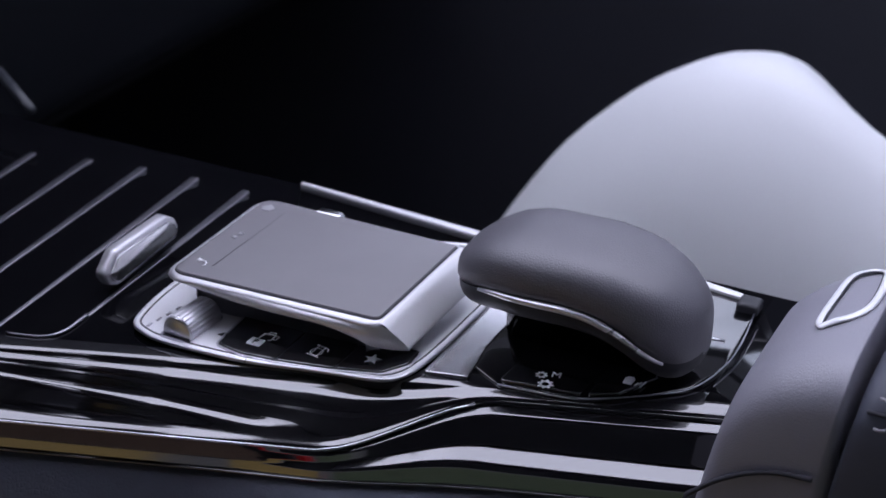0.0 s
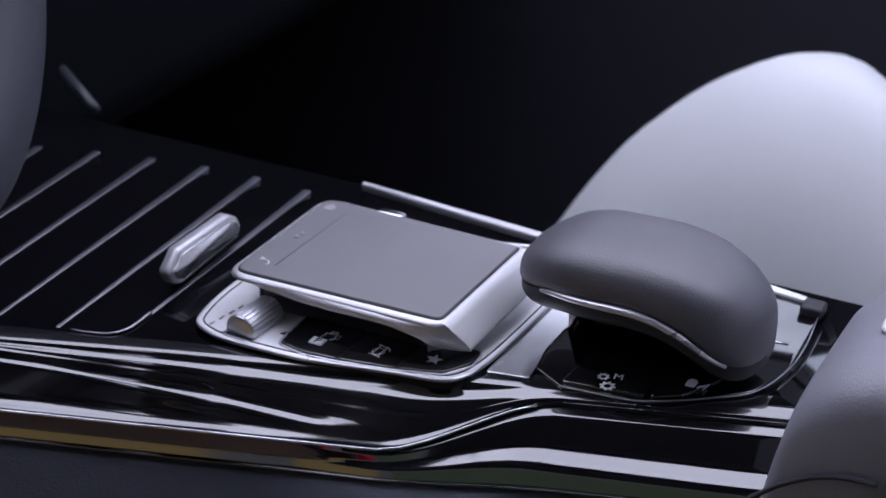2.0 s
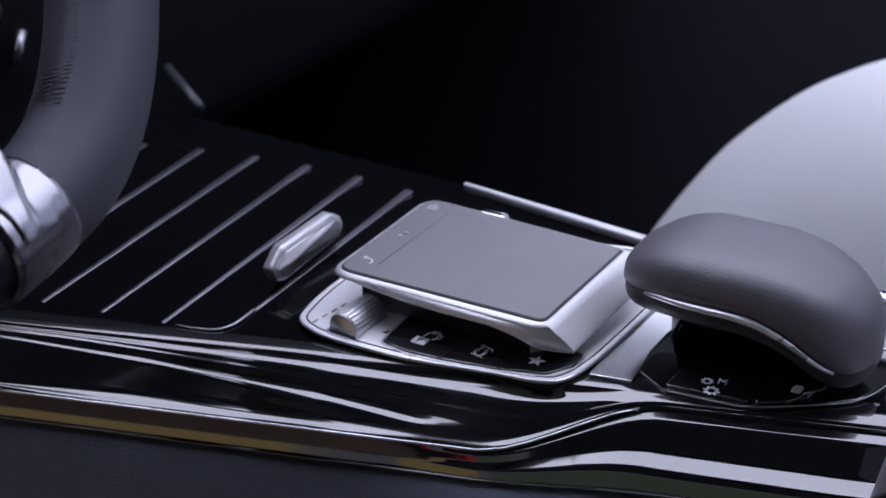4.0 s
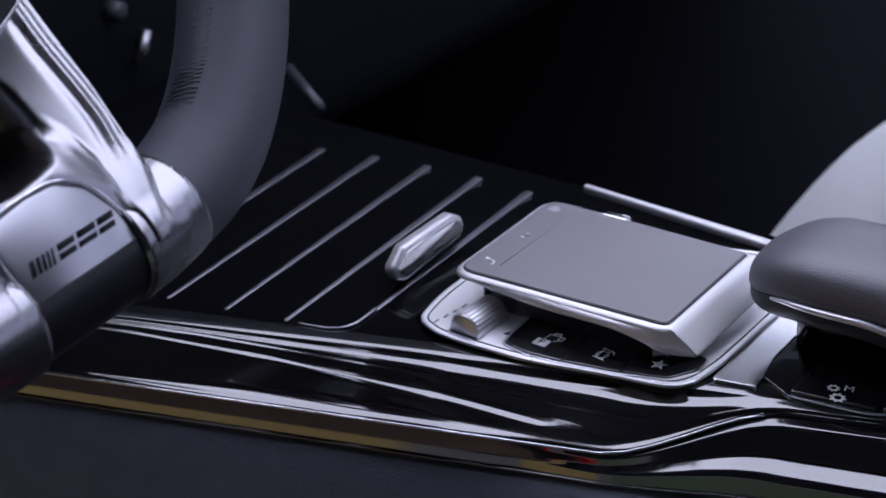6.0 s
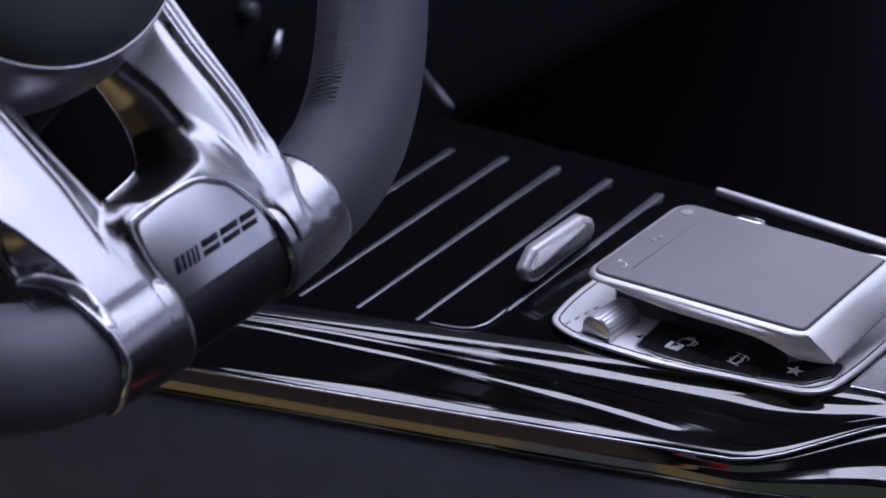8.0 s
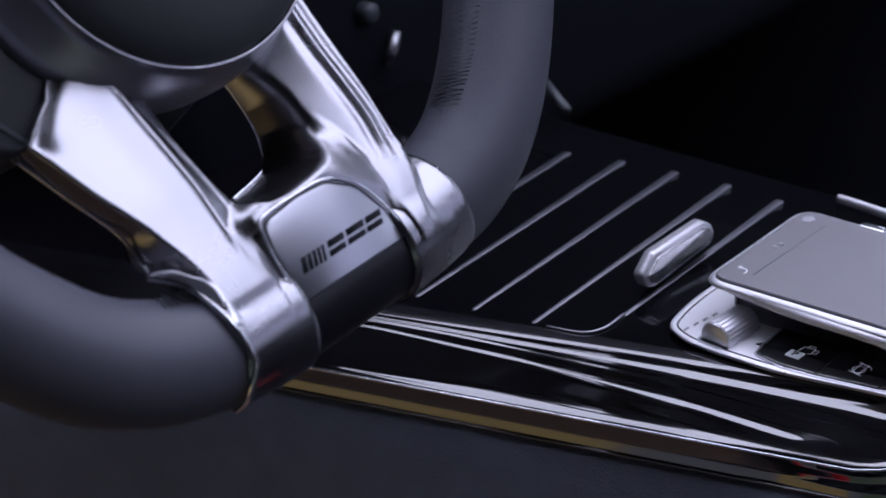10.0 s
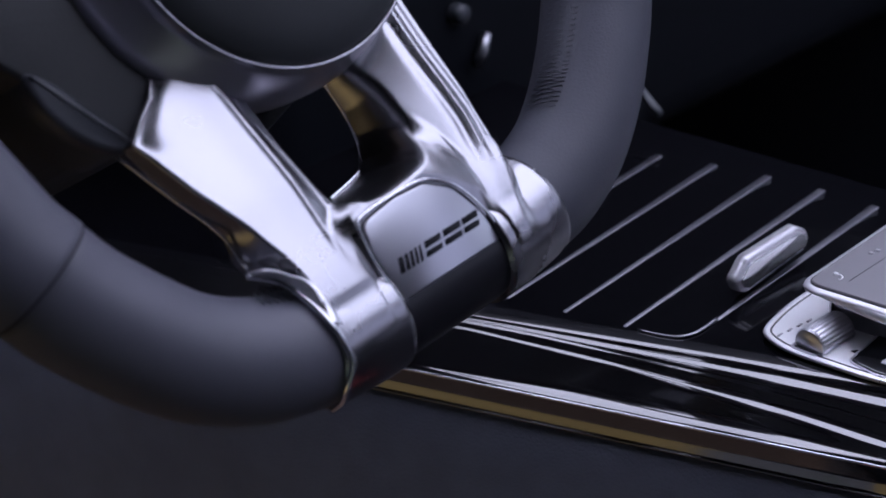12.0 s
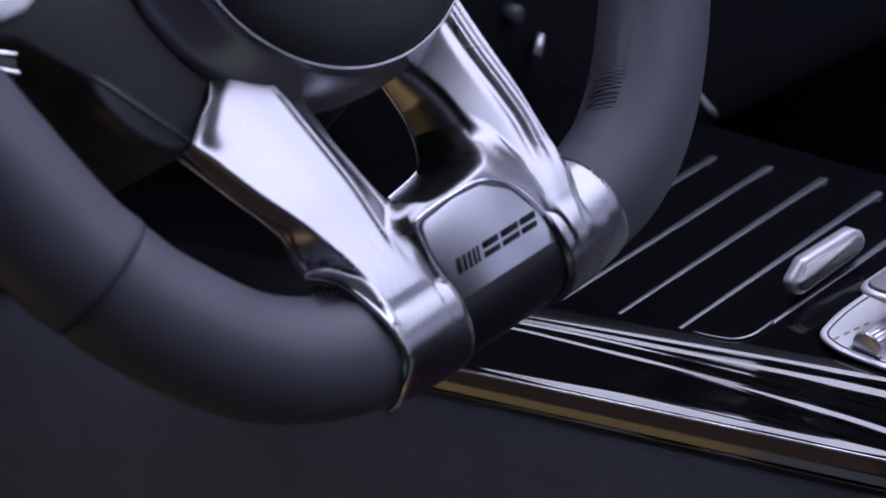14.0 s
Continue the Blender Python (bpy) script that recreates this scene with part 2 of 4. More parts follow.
def merge(*bms):
    out = bmesh.new()
    for b in bms:
        me = bpy.data.meshes.new("tmp")
        b.to_mesh(me)
        b.free()
        out.from_mesh(me)
        bpy.data.meshes.remove(me)
    return out


def letters(text, size, m, mat, parent, name, extrude=0.0001, shear=0.0, thick=0.0):
    cu = bpy.data.curves.new(name, "FONT")
    cu.body, cu.size, cu.extrude, cu.shear, cu.offset = text, size, extrude, shear, thick
    cu.align_x, cu.align_y = "CENTER", "CENTER"
    tmp = new("tmp", cu)
    dg = bpy.context.evaluated_depsgraph_get()
    me = bpy.data.meshes.new_from_object(tmp.evaluated_get(dg))
    bpy.data.objects.remove(tmp)
    me.materials.clear()
    me.materials.append(mat)
    ob = new(name, me)
    ob.parent = parent
    ob.matrix_local = m
    return ob


def pierced(us, vs, holes, w0, w1, place):
    """A slab with openings, one connected mesh. holes: the cells (i, j) left open; place(u, v, w) gives the point."""
    bm = bmesh.new()
    made = {}

    def vert(i, j, k):
        if (i, j, k) not in made:
            made[i, j, k] = bm.verts.new(place(us[i], vs[j], (w0, w1)[k]))
        return made[i, j, k]

    full_cells = {(i, j) for i in range(len(us) - 1) for j in range(len(vs) - 1)} - set(holes)
    for i, j in full_cells:
        ring_ = [(i, j), (i + 1, j), (i + 1, j + 1), (i, j + 1)]
        for k in (0, 1):
            bm.faces.new([vert(a, b, k) for a, b in ring_])
        for (a, b), (c, d), other in zip(ring_, ring_[1:] + ring_[:1], ((i, j - 1), (i + 1, j), (i, j + 1), (i - 1, j))):
            if other not in full_cells:
                bm.faces.new([vert(a, b, 0), vert(c, d, 0), vert(c, d, 1), vert(a, b, 1)])
    return bm


def lerp(x, xs, ys):
    return float(np.interp(x, xs, ys))


def smoothstep(a, b, x):
    t = min(1, max(0, (x - a) / (b - a)))
    return t * t * (3 - 2 * t)


# ---- the setting: ground outside and the plain cabin shell ----
tagged(part("ground", grid([[(-60, -60, -0.45), (60, -60, -0.45)], [(-60, 60, -0.45), (60, 60, -0.45)]]), M_GROUND), "grey asphalt outside the open car door", "ground", kind="structure")
# unseen yellow and green strips, added and cut to colour the trim's reflections
tagged(part("pavement_verge", grid([[(-40, -2.5, -0.446), (-0.31, -2.5, -0.446)], [(-40, -0.5, -0.446), (-0.31, -0.5, -0.446)]]), M_VERGE), "unseen yellow ground strip added to be mirrored in the side trim", "ground", kind="structure")
tagged(part("ground_grass", merge(grid([[(-40, -40, -0.446), (40, -40, -0.446)], [(-40, -3.4, -0.446), (40, -3.4, -0.446)]]), grid([[(-0.05, -2.5, -0.446), (40, -2.5, -0.446)], [(-0.05, -0.5, -0.446), (40, -0.5, -0.446)]])), M_GRASS), "unseen green ground added to be mirrored in the side trim", "ground", kind="structure")
tagged(part("floor", block(-1.15, 2.2, -0.42, 1.28, -0.06, 0.0), M_CARPET, smooth=False), "black carpeted cabin floor", "floor", kind="structure")
mat_outline = rounded([(-1.0, -0.30), (-0.30, -0.30), (-0.30, 0.24), (-1.0, 0.24)], 0.06)
floor_mat = thing("floor_mat", "brown carpet mat on the driver's side floor", "floor mat")
part("pile", slab(mat_outline, 0.0, 0.014, 0.004), M_MAT, floor_mat, "brown carpet pile")
part("binding", tube([(p[0], p[1], 0.008) for p in mat_outline], 0.007, 6, closed=True), M_THREAD, floor_mat, "dark sewn edge")
side_wall = pierced([-1.15, -0.70, 0.40, 0.5, 2.1, 2.2], [-0.06, 0.70, 1.05, 1.32, 1.35], [(1, 1), (3, 1), (3, 2)], 1.28, 1.36, lambda u, v, w: (u, w, v))
tagged(part("wall_passenger", side_wall, M_DOOR, smooth=False), "dark trimmed inner side of the closed passenger doors with their windows", "wall", kind="structure")
pane = part("window_1", block(0.5, 2.1, 1.315, 1.32, 0.70, 1.32), M_TINT, smooth=False)
tagged(pane, "lightly tinted side window of the rear door", "window", kind="structure")
pane.visible_shadow = False
pane = part("window_2", block(-0.70, 0.40, 1.315, 1.32, 0.70, 1.05), M_CLEAR, smooth=False)
tagged(pane, "clear side window of the passenger door", "window", kind="structure")
pane.visible_shadow = False
tagged(part("wall_front", block(-1.25, -1.15, -0.5, 1.36, -0.06, 1.12), M_CABIN, smooth=False), "dark front wall of the cabin below the windscreen", "wall", kind="structure")
# added light blocker on the open door's side; the gap below admits ground light
tagged(part("wall_driver", block(-1.15, 2.2, -0.50, -0.44, 0.25, 1.35), M_CABIN, smooth=False), "unseen dark wall added to block side light, with a low gap that lets some in", "wall", kind="structure")
# unseen wall without a window, added to block the low sun
rear_wall = block(2.2, 2.3, -0.42, 1.36, -0.06, 1.35)
tagged(part("wall_rear", rear_wall, M_CABIN, smooth=False), "unseen dark rear wall, closed to keep the low sun out of the cabin", "wall", kind="structure")
# unseen roof, added to shape the skylight; its opening is sized for brightness inside
roof = pierced([-1.25, -0.5, 0.9, 2.3], [-0.5, 0.40, 1.26, 1.36], [(0, 0), (0, 1), (1, 1)], 1.35, 1.4, lambda u, v, w: (u, v, w))
tagged(part("ceiling", roof, M_CABIN, smooth=False), "unseen dark roof behind the windscreen, its wide opening sized to shape the light", "ceiling", kind="structure")
# unseen dense hedge on the side of the open door, added to darken reflections
rng = random.Random(4)
leaves_v, leaves_f = [], []
for i in range(6000):
    x, y = rng.uniform(-13, 13), -4.4 - rng.uniform(0, 1.8)
    z = -0.45 + rng.uniform(0, 1) ** 0.9 * (2.0 + 0.5 * math.sin(x * 0.9) + 0.3 * math.sin(x * 2.3 + 1))
    r = rng.uniform(0.12, 0.3)
    c, u, w = Vector((x, y, z)), Vector([rng.gauss(0, 1) for _ in range(3)]).normalized() * r, Vector([rng.gauss(0, 1) for _ in range(3)]).normalized() * r
    n = len(leaves_v)
    leaves_v += [c - u, c + w, c + u, c - w]
    leaves_f.append((n, n + 1, n + 2, n + 3))
me = bpy.data.meshes.new("far_hedge")
me.from_pydata(leaves_v, [], leaves_f)
me.materials.append(M_LEAF)
tagged(new("far_hedge", me), "unseen dense green hedge added as a dark backdrop for reflections", "hedge", kind="stuff")
dash = merge(block(-1.15, -0.70, -0.42, 1.28, 0.66, 1.02, 0.03), block(-1.15, -0.78, -0.42, 1.28, 0.3, 0.70, 0.03))
tagged(part("dashboard", dash, M_CABIN), "dark dashboard over the footwell", "dashboard", kind="structure")


# ---- centre console ----
def c0y(x):
    return 0.354 + 0.34 * (x + 0.457)


XS = [-0.80 + 0.02 * i for i in range(15)] + [-0.51 + 0.005 * i for i in range(88)] + [-0.06 + 0.02 * i for i in range(18)]
ZTOP = 0.485


def run(a, b, ledges, n):
    """A profile from a down to b. ledges: (place, width, slope) of its flatter runs; the steep slope between is found so that it ends at b."""
    def trace(base):
        pts = [Vector((0, 0))]
        for k in range(n):
            t = base
            for m, w, slope in ledges:
                g = bell((k + 0.5) / n, m, w)
                t = t * (1 - g) + slope * g
            t = radians(t)
            pts.append(pts[-1] + Vector((-math.cos(t), -math.sin(t))))
        return pts
    want = math.atan2(a[1] - b[1], a[0] - b[0])
    lo, hi = 20.0, 150.0
    for _ in range(24):
        mid = (lo + hi) / 2
        e = trace(mid)[-1]
        if math.atan2(-e.y, -e.x) < want:
            lo = mid
        else:
            hi = mid
    pts = trace(mid)
    e = pts[-1]
    f = (Vector(b) - Vector(a)).length / e.length
    return [(a[0] + p.x * f, a[1] + p.y * f) for p in pts]


def bell(s, m, w):
    return math.exp(-((s - m) / w) ** 2)


def section(x):
    """The near flank of the console at x, from the top edge down: (y, z)."""
    y0 = c0y(x)
    k = smoothstep(-0.262, -0.203, x)
    lip = (y0 - 0.014 * (1 - k) - 0.0035 * k, 0.46 * (1 - k) + 0.4825 * k)
    out_y = 0.0075 * (1 - k)
    up_z = out_y * 0.34 / y0
    lip = (lip[0] - out_y, lip[1] + up_z)
    ledge = lerp(x, [-0.45, -0.39, -0.32, -0.285, -0.26, -0.24], [0.24, 0.35, 0.57, 0.73, 0.8, 0.86])
    crest = lerp(x, [-0.43, -0.39, -0.337, -0.27, -0.23], [0.08, 0.1, 0.13, 0.21, 0.3])
    wide = lerp(x, [-0.50, -0.42, -0.337, -0.27, -0.23], [0.003, 0.018, 0.076, 0.155, 0.20])
    fade = smoothstep(-0.25, -0.29, x)
    pts = [(y0 + 0.010, ZTOP - 0.0005), (y0 + 0.004, ZTOP - 0.0004)]
    ledges = [(ledge, lerp(x, [-0.50, -0.42, -0.36, -0.30, -0.26], [0.003, 0.014, 0.046, 0.11, 0.12]), 16 + 56 * (1 - fade)), (0.94, 0.12 * (1 - k) * smoothstep(-0.47, -0.37, x) + 0.001, lerp(x, [-0.33, -0.28], [16, 24])), (crest, wide, lerp(x, [-0.33, -0.28, -0.23], [13, 17, 18])), (crest + 1.7 * wide + 0.03, 0.012, 18)]
    pts += run((y0 + 0.001, ZTOP - 0.0008), lip, ledges, 80)
    pts += [(lip[0] - 0.0003, lip[1] - 0.0008), (lip[0] + 0.0004 + 0.0004 * (1 - k), lip[1] - 0.002)]
    low = lerp(x, [-0.25, -0.2, -0.14], [0.52, 0.60, 0.64])
    k2 = smoothstep(-0.295, -0.22, x)
    a = pts[-1]
    low_z = 0.4455 + up_z + 0.005 * smoothstep(-0.3, -0.12, x)
    bot_z = low_z * (1 - k2) + 0.4550 * k2
    slopes = []
    for i in range(60):
        u = i / 60
        t = 15 + 58 * smoothstep(0.12, 0.2, u) + 10 * smoothstep(low + 0.14, low + 0.22, u)
        p = smoothstep(low - 0.15, low - 0.08, u) * (1 - smoothstep(low + 0.09, low + 0.15, u))
        slopes.append(radians(t * (1 - p) + 24 * p))
    step = (a[1] - bot_z) / sum(math.sin(t) for t in slopes)
    rear = [a]
    for t in slopes:
        rear.append((rear[-1][0] - step * math.cos(t), rear[-1][1] - step * math.sin(t)))
    front, drop = [a], (a[1] - bot_z) / 60
    for i in range(60):
        lean = radians(98 - 15.5 * smoothstep(0.52, 0.68, i / 60))
        front.append((front[-1][0] - drop / math.tan(lean), front[-1][1] - drop))
    pts += [(p[0] * (1 - k2) + q[0] * k2, p[1] * (1 - k2) + q[1] * k2) for p, q in zip(front, rear)][1:]
    return pts, pts[-1]

def flank(x):
    _, b = section(x)
    y, z = b
    return [(y + 0.004, z + 0.0005), (y + 0.002, z - 0.0015), (y - 0.002, z - 0.004), (y - 0.008, z - 0.016), (y - 0.016, z - 0.04), (y - 0.024, z - 0.075), (y - 0.03, z - 0.12),
            (y - 0.03, z - 0.2), (y - 0.025, z - 0.3), (y - 0.025, 0.0)]


console = thing("centre_console", "glossy black centre console with a sculpted flowing side trim", "console")
part("side_trim", grid([[(x, y, z) for y, z in section(x)[0]] for x in XS]), M_GLOSS, console, "piano black sculpted side trim")
part("lower_panel", grid([[(x, y, z) for y, z in flank(x)] for x in XS]), M_GRAIN, console, "dark blue-grey grained lower side panel")
FAR = lambda x: 0.552
part("top_panel", grid([[(x, c0y(x) + 0.008, ZTOP - 0.0006), (x, 0.5, ZTOP - 0.0006), (x, FAR(x), ZTOP - 0.0006), (x, FAR(x) + 0.006, ZTOP - 0.008), (x, FAR(x) + 0.01, 0.0)] for x in XS]), M_GLOSS_TOP, console, "flat lacquered top")
part("rear_top", slab([Vector(p) for p in ((-0.1375, c0y(-0.1375) + 0.004), (0.08, c0y(0.08) + 0.004), (0.08, 0.551), (-0.1375, 0.551))], ZTOP - 0.003, ZTOP - 0.0002, 0.0002), M_GLOSS_TRAY, console, "polished black top behind the tray")
part("trim_edge", tube([(x, section(x)[0][83][0], section(x)[0][83][1]) for x in [-0.5 + 0.008 * i for i in range(37)]], 0.0006, 6), M_CHROME, console, "fine bright edge line")
part("side_edge_line", tube([(x, section(x)[1][0] - 0.0004, section(x)[1][1]) for x in [-0.7 + 0.02 * i for i in range(34)]], 0.0007, 6), M_GLOSS, console)

# far rail of bright metal beside the pad
part("far_rail", slab(rounded([(-0.358, 0.5470), (-0.21, 0.5330), (-0.21, 0.5390), (-0.358, 0.5495)], 0.002), ZTOP - 0.001, ZTOP + 0.0032, 0.0012), M_FRAME, console, "bright metal rail along the far edge")
part("front_strip", tube([(-0.5512, 0.5679, 0.5), (-0.5112, 0.5457, 0.494)], 0.0026, 8), M_SMOKE, console, "short smoked strip")

# ---- storage lid with its slats ----
LID_N = Vector((math.cos(math.atan(0.34)), math.sin(math.atan(0.34)), 0))
LID_T = Vector((-0.262, 0.965, 0)).normalized()
lid = thing("storage_lid", "glossy black sliding storage lid with silver slats", "lid")


def slat_path(i):
    near = Vector((-0.3973 - 0.0268 * (i - 1), 0.3867 - 0.006 * (i - 1), 0.0)) if i else Vector((-0.3718, 0.4120, 0))
    far = Vector((-0.3792 - 0.0283 * i, 0.535 + 0.0018 * i - 0.0012 * i * i, 0.0))
    return near, far


for i in range(7):
    a, b = slat_path(i)
    t = (b - a).normalized()
    s = Vector((t.y, -t.x, 0))
    wn0, wn1 = 0.0009, 0.0021
    out = rounded([(a - s * wn0)[:2], (a + s * wn0)[:2], (b + s * wn1)[:2], (b - s * wn1)[:2]], 0.0008)
    part("slat", slab(out, ZTOP - 0.0016, ZTOP - 0.0003, 0.0003), M_SLAT, lid, "slim silver slat")
corner = spline([(-0.3718, 0.4125, ZTOP), (-0.3713, 0.405, ZTOP), (-0.3717, 0.3985, ZTOP), (-0.3752, 0.3925, ZTOP), (-0.383, 0.3893, ZTOP), (-0.391, 0.3875, ZTOP)], 5)
part("edge_line", tube(corner, lambda s: 0.0009 - 0.0005 * s, 6), M_SLAT, lid, "bright line round the lid corner")
# the pull handle stands upright along the rear edge of the lid
hm = Matrix.Translation((-0.3765, 0.4325, ZTOP)) @ Matrix.Rotation(radians(90), 4, "Z") @ Matrix.Rotation(radians(90), 4, "X")
tongue = rounded([(-0.0055, 0.0095), (-0.002, 0.0025), (0.0036, 0.0), (0.0435, 0.0035), (0.0462, 0.0085), (0.0440, 0.0140), (0.0375, 0.0178), (0.0035, 0.0172)], 0.004, 6)
hb = part("handle", slab(offset(tongue, 0.0008), -0.0026, 0.0024, 0.0016, 4), M_FRAME, lid, "bright metal pull handle")
hb.matrix_local = hm
hf = part("handle_face", slab(offset(tongue, 0.0030), 0.0025, 0.0034, 0.0004), M_POLISH, hb, "polished face")

# ---- touchpad controller ----
ZP = 0.506
ctrl = thing("touchpad_controller", "silver touchpad controller with grey pad, roller and black buttons", "controller")
base = [Vector((p[0], p[1])) for p in spline([(-0.3545, 0.4400, 0), (-0.3520, 0.4204, 0), (-0.3485, 0.4126, 0), (-0.3410, 0.4090, 0), (-0.3332, 0.4079, 0), (-0.3160, 0.4084, 0), (-0.2965, 0.4104, 0), (-0.2651, 0.4178, 0), (-0.2464, 0.4218, 0), (-0.2396, 0.4278, 0), (-0.2367, 0.4380, 0), (-0.2352, 0.4560, 0), (-0.2345, 0.5000, 0), (-0.2335, 0.5310, 0), (-0.2620, 0.5310, 0), (-0.3100, 0.5150, 0), (-0.3520, 0.5000, 0), (-0.3540, 0.4700, 0)], 5, closed=True)]
part("base_plate", slab(base, 0.4857, 0.4873, 0.0007), M_SILVER, ctrl, "silver base plate")
part("base_foot", slab(offset(base, 0.0012), ZTOP - 0.003, 0.4862, 0.0003), M_BLACK, ctrl)
rim_pts = [(p[0], p[1], 0.4867) for p in offset(base, 0.0002)]
part("base_rim", tube(rim_pts, 0.0008, 8, closed=True), M_SATIN_BRIGHT, ctrl, "polished rim")
part("base_groove", tube([(p[0], p[1], 0.4871) for p in offset(base, 0.0024)], 0.0005, 6, closed=True), M_BLACK, ctrl, "dark groove inside the rim")
# pad body: rim, touch surface and sloping skirt
pad = rounded([(-0.3415, 0.4250), (-0.2495, 0.4297), (-0.2497, 0.4965), (-0.3430, 0.4970)], [0.008, 0.005, 0.003, 0.008])
frame_rows = [[(p.x, p.y, z) for p in offset(pad, d)] for d, z in ((0.008, ZP - 0.0052), (0.004, ZP - 0.0048), (0.0006, ZP - 0.0036), (-0.0014, ZP - 0.0026), (-0.0017, ZP - 0.0021), (-0.0012, ZP - 0.0012), (-0.0002, ZP - 0.0006), (0.0006, ZP - 0.0004), (0.002, ZP - 0.0006))]
part("pad_frame", grid(frame_rows, close_u=True), M_FRAME, ctrl, "satin silver frame")
part("pad_core", slab(offset(pad, 0.009), 0.487, ZP - 0.004, 0.001), M_SATIN_DARK, ctrl)
part("recess_wall", slab(rounded([(-0.3385, 0.4400), (-0.3135, 0.4400), (-0.3135, 0.488), (-0.3385, 0.488)], 0.004), 0.4866, ZP - 0.0045, 0.0008), M_SATIN_DARK, ctrl, "grey wall behind the roller")
part("pad_seam", slab(offset(pad, 0.0009), ZP - 0.002, ZP - 0.0001, 0.0004), M_BLACK, ctrl)
part("pad_surface", slab(offset(pad, 0.0016), ZP - 0.002, ZP + 0.0006, 0.0006), M_PAD, ctrl, "matte grey touch surface")
# skirt
rows = []
for i in range(13):
    v = i / 12
    y = 0.4297 + (0.4951 - 0.4297) * v
    yb = 0.4350 + (0.4951 - 0.4350) * v
    rows.append([(-0.2496, y, ZP - 0.0004), (-0.2484, y * 0.95 + yb * 0.05, ZP - 0.0007), (-0.2463, y * 0.7 + yb * 0.3, ZP - 0.0035), (-0.2432, y * 0.35 + yb * 0.65, ZP - 0.0078), (-0.2408, yb, ZP - 0.0112), (-0.2404, yb, ZP - 0.0121), (-0.2416, yb, ZP - 0.0128), (-0.246, yb + 0.002, ZP - 0.0128)])
part("skirt", grid(rows), M_SILVER, ctrl, "sloping silver rear face")
top_line = spline([(-0.339, 0.4262, ZP - 0.0018), (-0.320, 0.4250, ZP - 0.0016), (-0.300, 0.4260, ZP - 0.0014), (-0.272, 0.4284, ZP - 0.0012), (-0.2530, 0.4290, ZP - 0.0012), (-0.2478, 0.4306, ZP - 0.0026), (-0.2440, 0.4328, ZP - 0.0064), (-0.2407, 0.4349, ZP - 0.0112)], 5)
low_line = spline([(-0.339, 0.4262, ZP - 0.0032), (-0.320, 0.4244, ZP - 0.0038), (-0.300, 0.4240, ZP - 0.0044), (-0.272, 0.4250, ZP - 0.0044), (-0.2600, 0.4263, ZP - 0.0068), (-0.2540, 0.4282, ZP - 0.0098), (-0.2480, 0.4316, ZP - 0.0116), (-0.2409, 0.4350, ZP - 0.0122)], 5)
nose = []
for a, b in zip(top_line, low_line):
    a, b = Vector(a), Vector(b)
    nose.append([a, a * 0.5 + b * 0.5 + Vector((0, -0.0004, 0.0005)), b, b + Vector((0, 0.0012, -0.0012)), b + Vector((-0.002, 0.010, 0.0))])
part("under_edge", grid(nose), M_FRAME, ctrl, "curved silver lower edge")
# printed marks on the pad
part("pad_line", block(-0.3272, -0.3268, 0.436, 0.487, ZP + 0.0005, ZP + 0.0007), M_PADLINE, ctrl)


def ring_mark(cx, cy, z, r, w, a0=0.0, a1=math.tau, n=14):
    path = [(cx + r * math.cos(a0 + (a1 - a0) * k / n), cy + r * math.sin(a0 + (a1 - a0) * k / n), z) for k in range(n + 1)]
    return tube(path, w, 4, squash=0.4)


arrow = merge(ring_mark(-0.3325, 0.4358, ZP + 0.0007, 0.0022, 0.0004, -0.6, 2.6), block(-0.3352, -0.3336, 0.4372, 0.4388, ZP + 0.0005, ZP + 0.0009))
part("back_mark", arrow, M_ICON, ctrl, "printed white arrow")
part("menu_mark", merge(*[block(-0.334 + a, -0.3322 + a, 0.459 + b, 0.4608 + b, ZP + 0.0005, ZP + 0.0009) for a, b in ((0, 0), (0.0008, 0.0034))]), M_ICON_DIM, ctrl, "printed white dots")
part("home_mark", slab(rounded([(-0.3372, 0.4855), (-0.3336, 0.4855), (-0.3326, 0.4885), (-0.3354, 0.4912), (-0.3382, 0.4885)], 0.0006), ZP + 0.0004, ZP + 0.0009, 0.0001), M_ICON_DIM, ctrl, "printed pale house mark")
part("far_clip", slab(rounded([(-0.318, 0.494), (-0.306, 0.4945), (-0.305, 0.5), (-0.317, 0.5005)], 0.002), 0.487, ZP + 0.0005, 0.0015), M_CHROME, ctrl, "small bright latch")
# roller
roller_c = Vector((-0.3275, 0.4215, 0.4890))
axis = Vector((0.0010, 0.018, 0)).normalized()
side = Vector((axis.y, -axis.x, 0))
rows = []
for k in range(9):
    s = (-0.0100, -0.0096, -0.0088, -0.0084, 0, 0.0084, 0.0088, 0.0096, 0.0100)[k]
    rad = (0.0052, 0.0064, 0.0069, 0.0066, 0.0066, 0.0066, 0.0069, 0.0064, 0.0052)[k]
    ring = []
    for a in range(96):
        r = rad + (0.0004 if (a % 4) in (0, 1) and 2 < k < 6 and a < 40 else 0)
        th = a / 96 * math.tau
        ring.append(roller_c + axis * s + side * math.cos(th) * r + Vector((0, 0, 1)) * math.sin(th) * r)
    rows.append(ring)
auto_smooth(part("roller", grid(rows, close_u=True, cap=True), M_SATIN_BRIGHT, ctrl, "ribbed bright volume roller"), 25)
part("roller_well", slab(rounded([(-0.3355, 0.4092), (-0.3228, 0.4092), (-0.3205, 0.4335), (-0.3350, 0.4335)], 0.003), 0.4862, 0.4876, 0.0003), M_SATIN_DARK, ctrl)
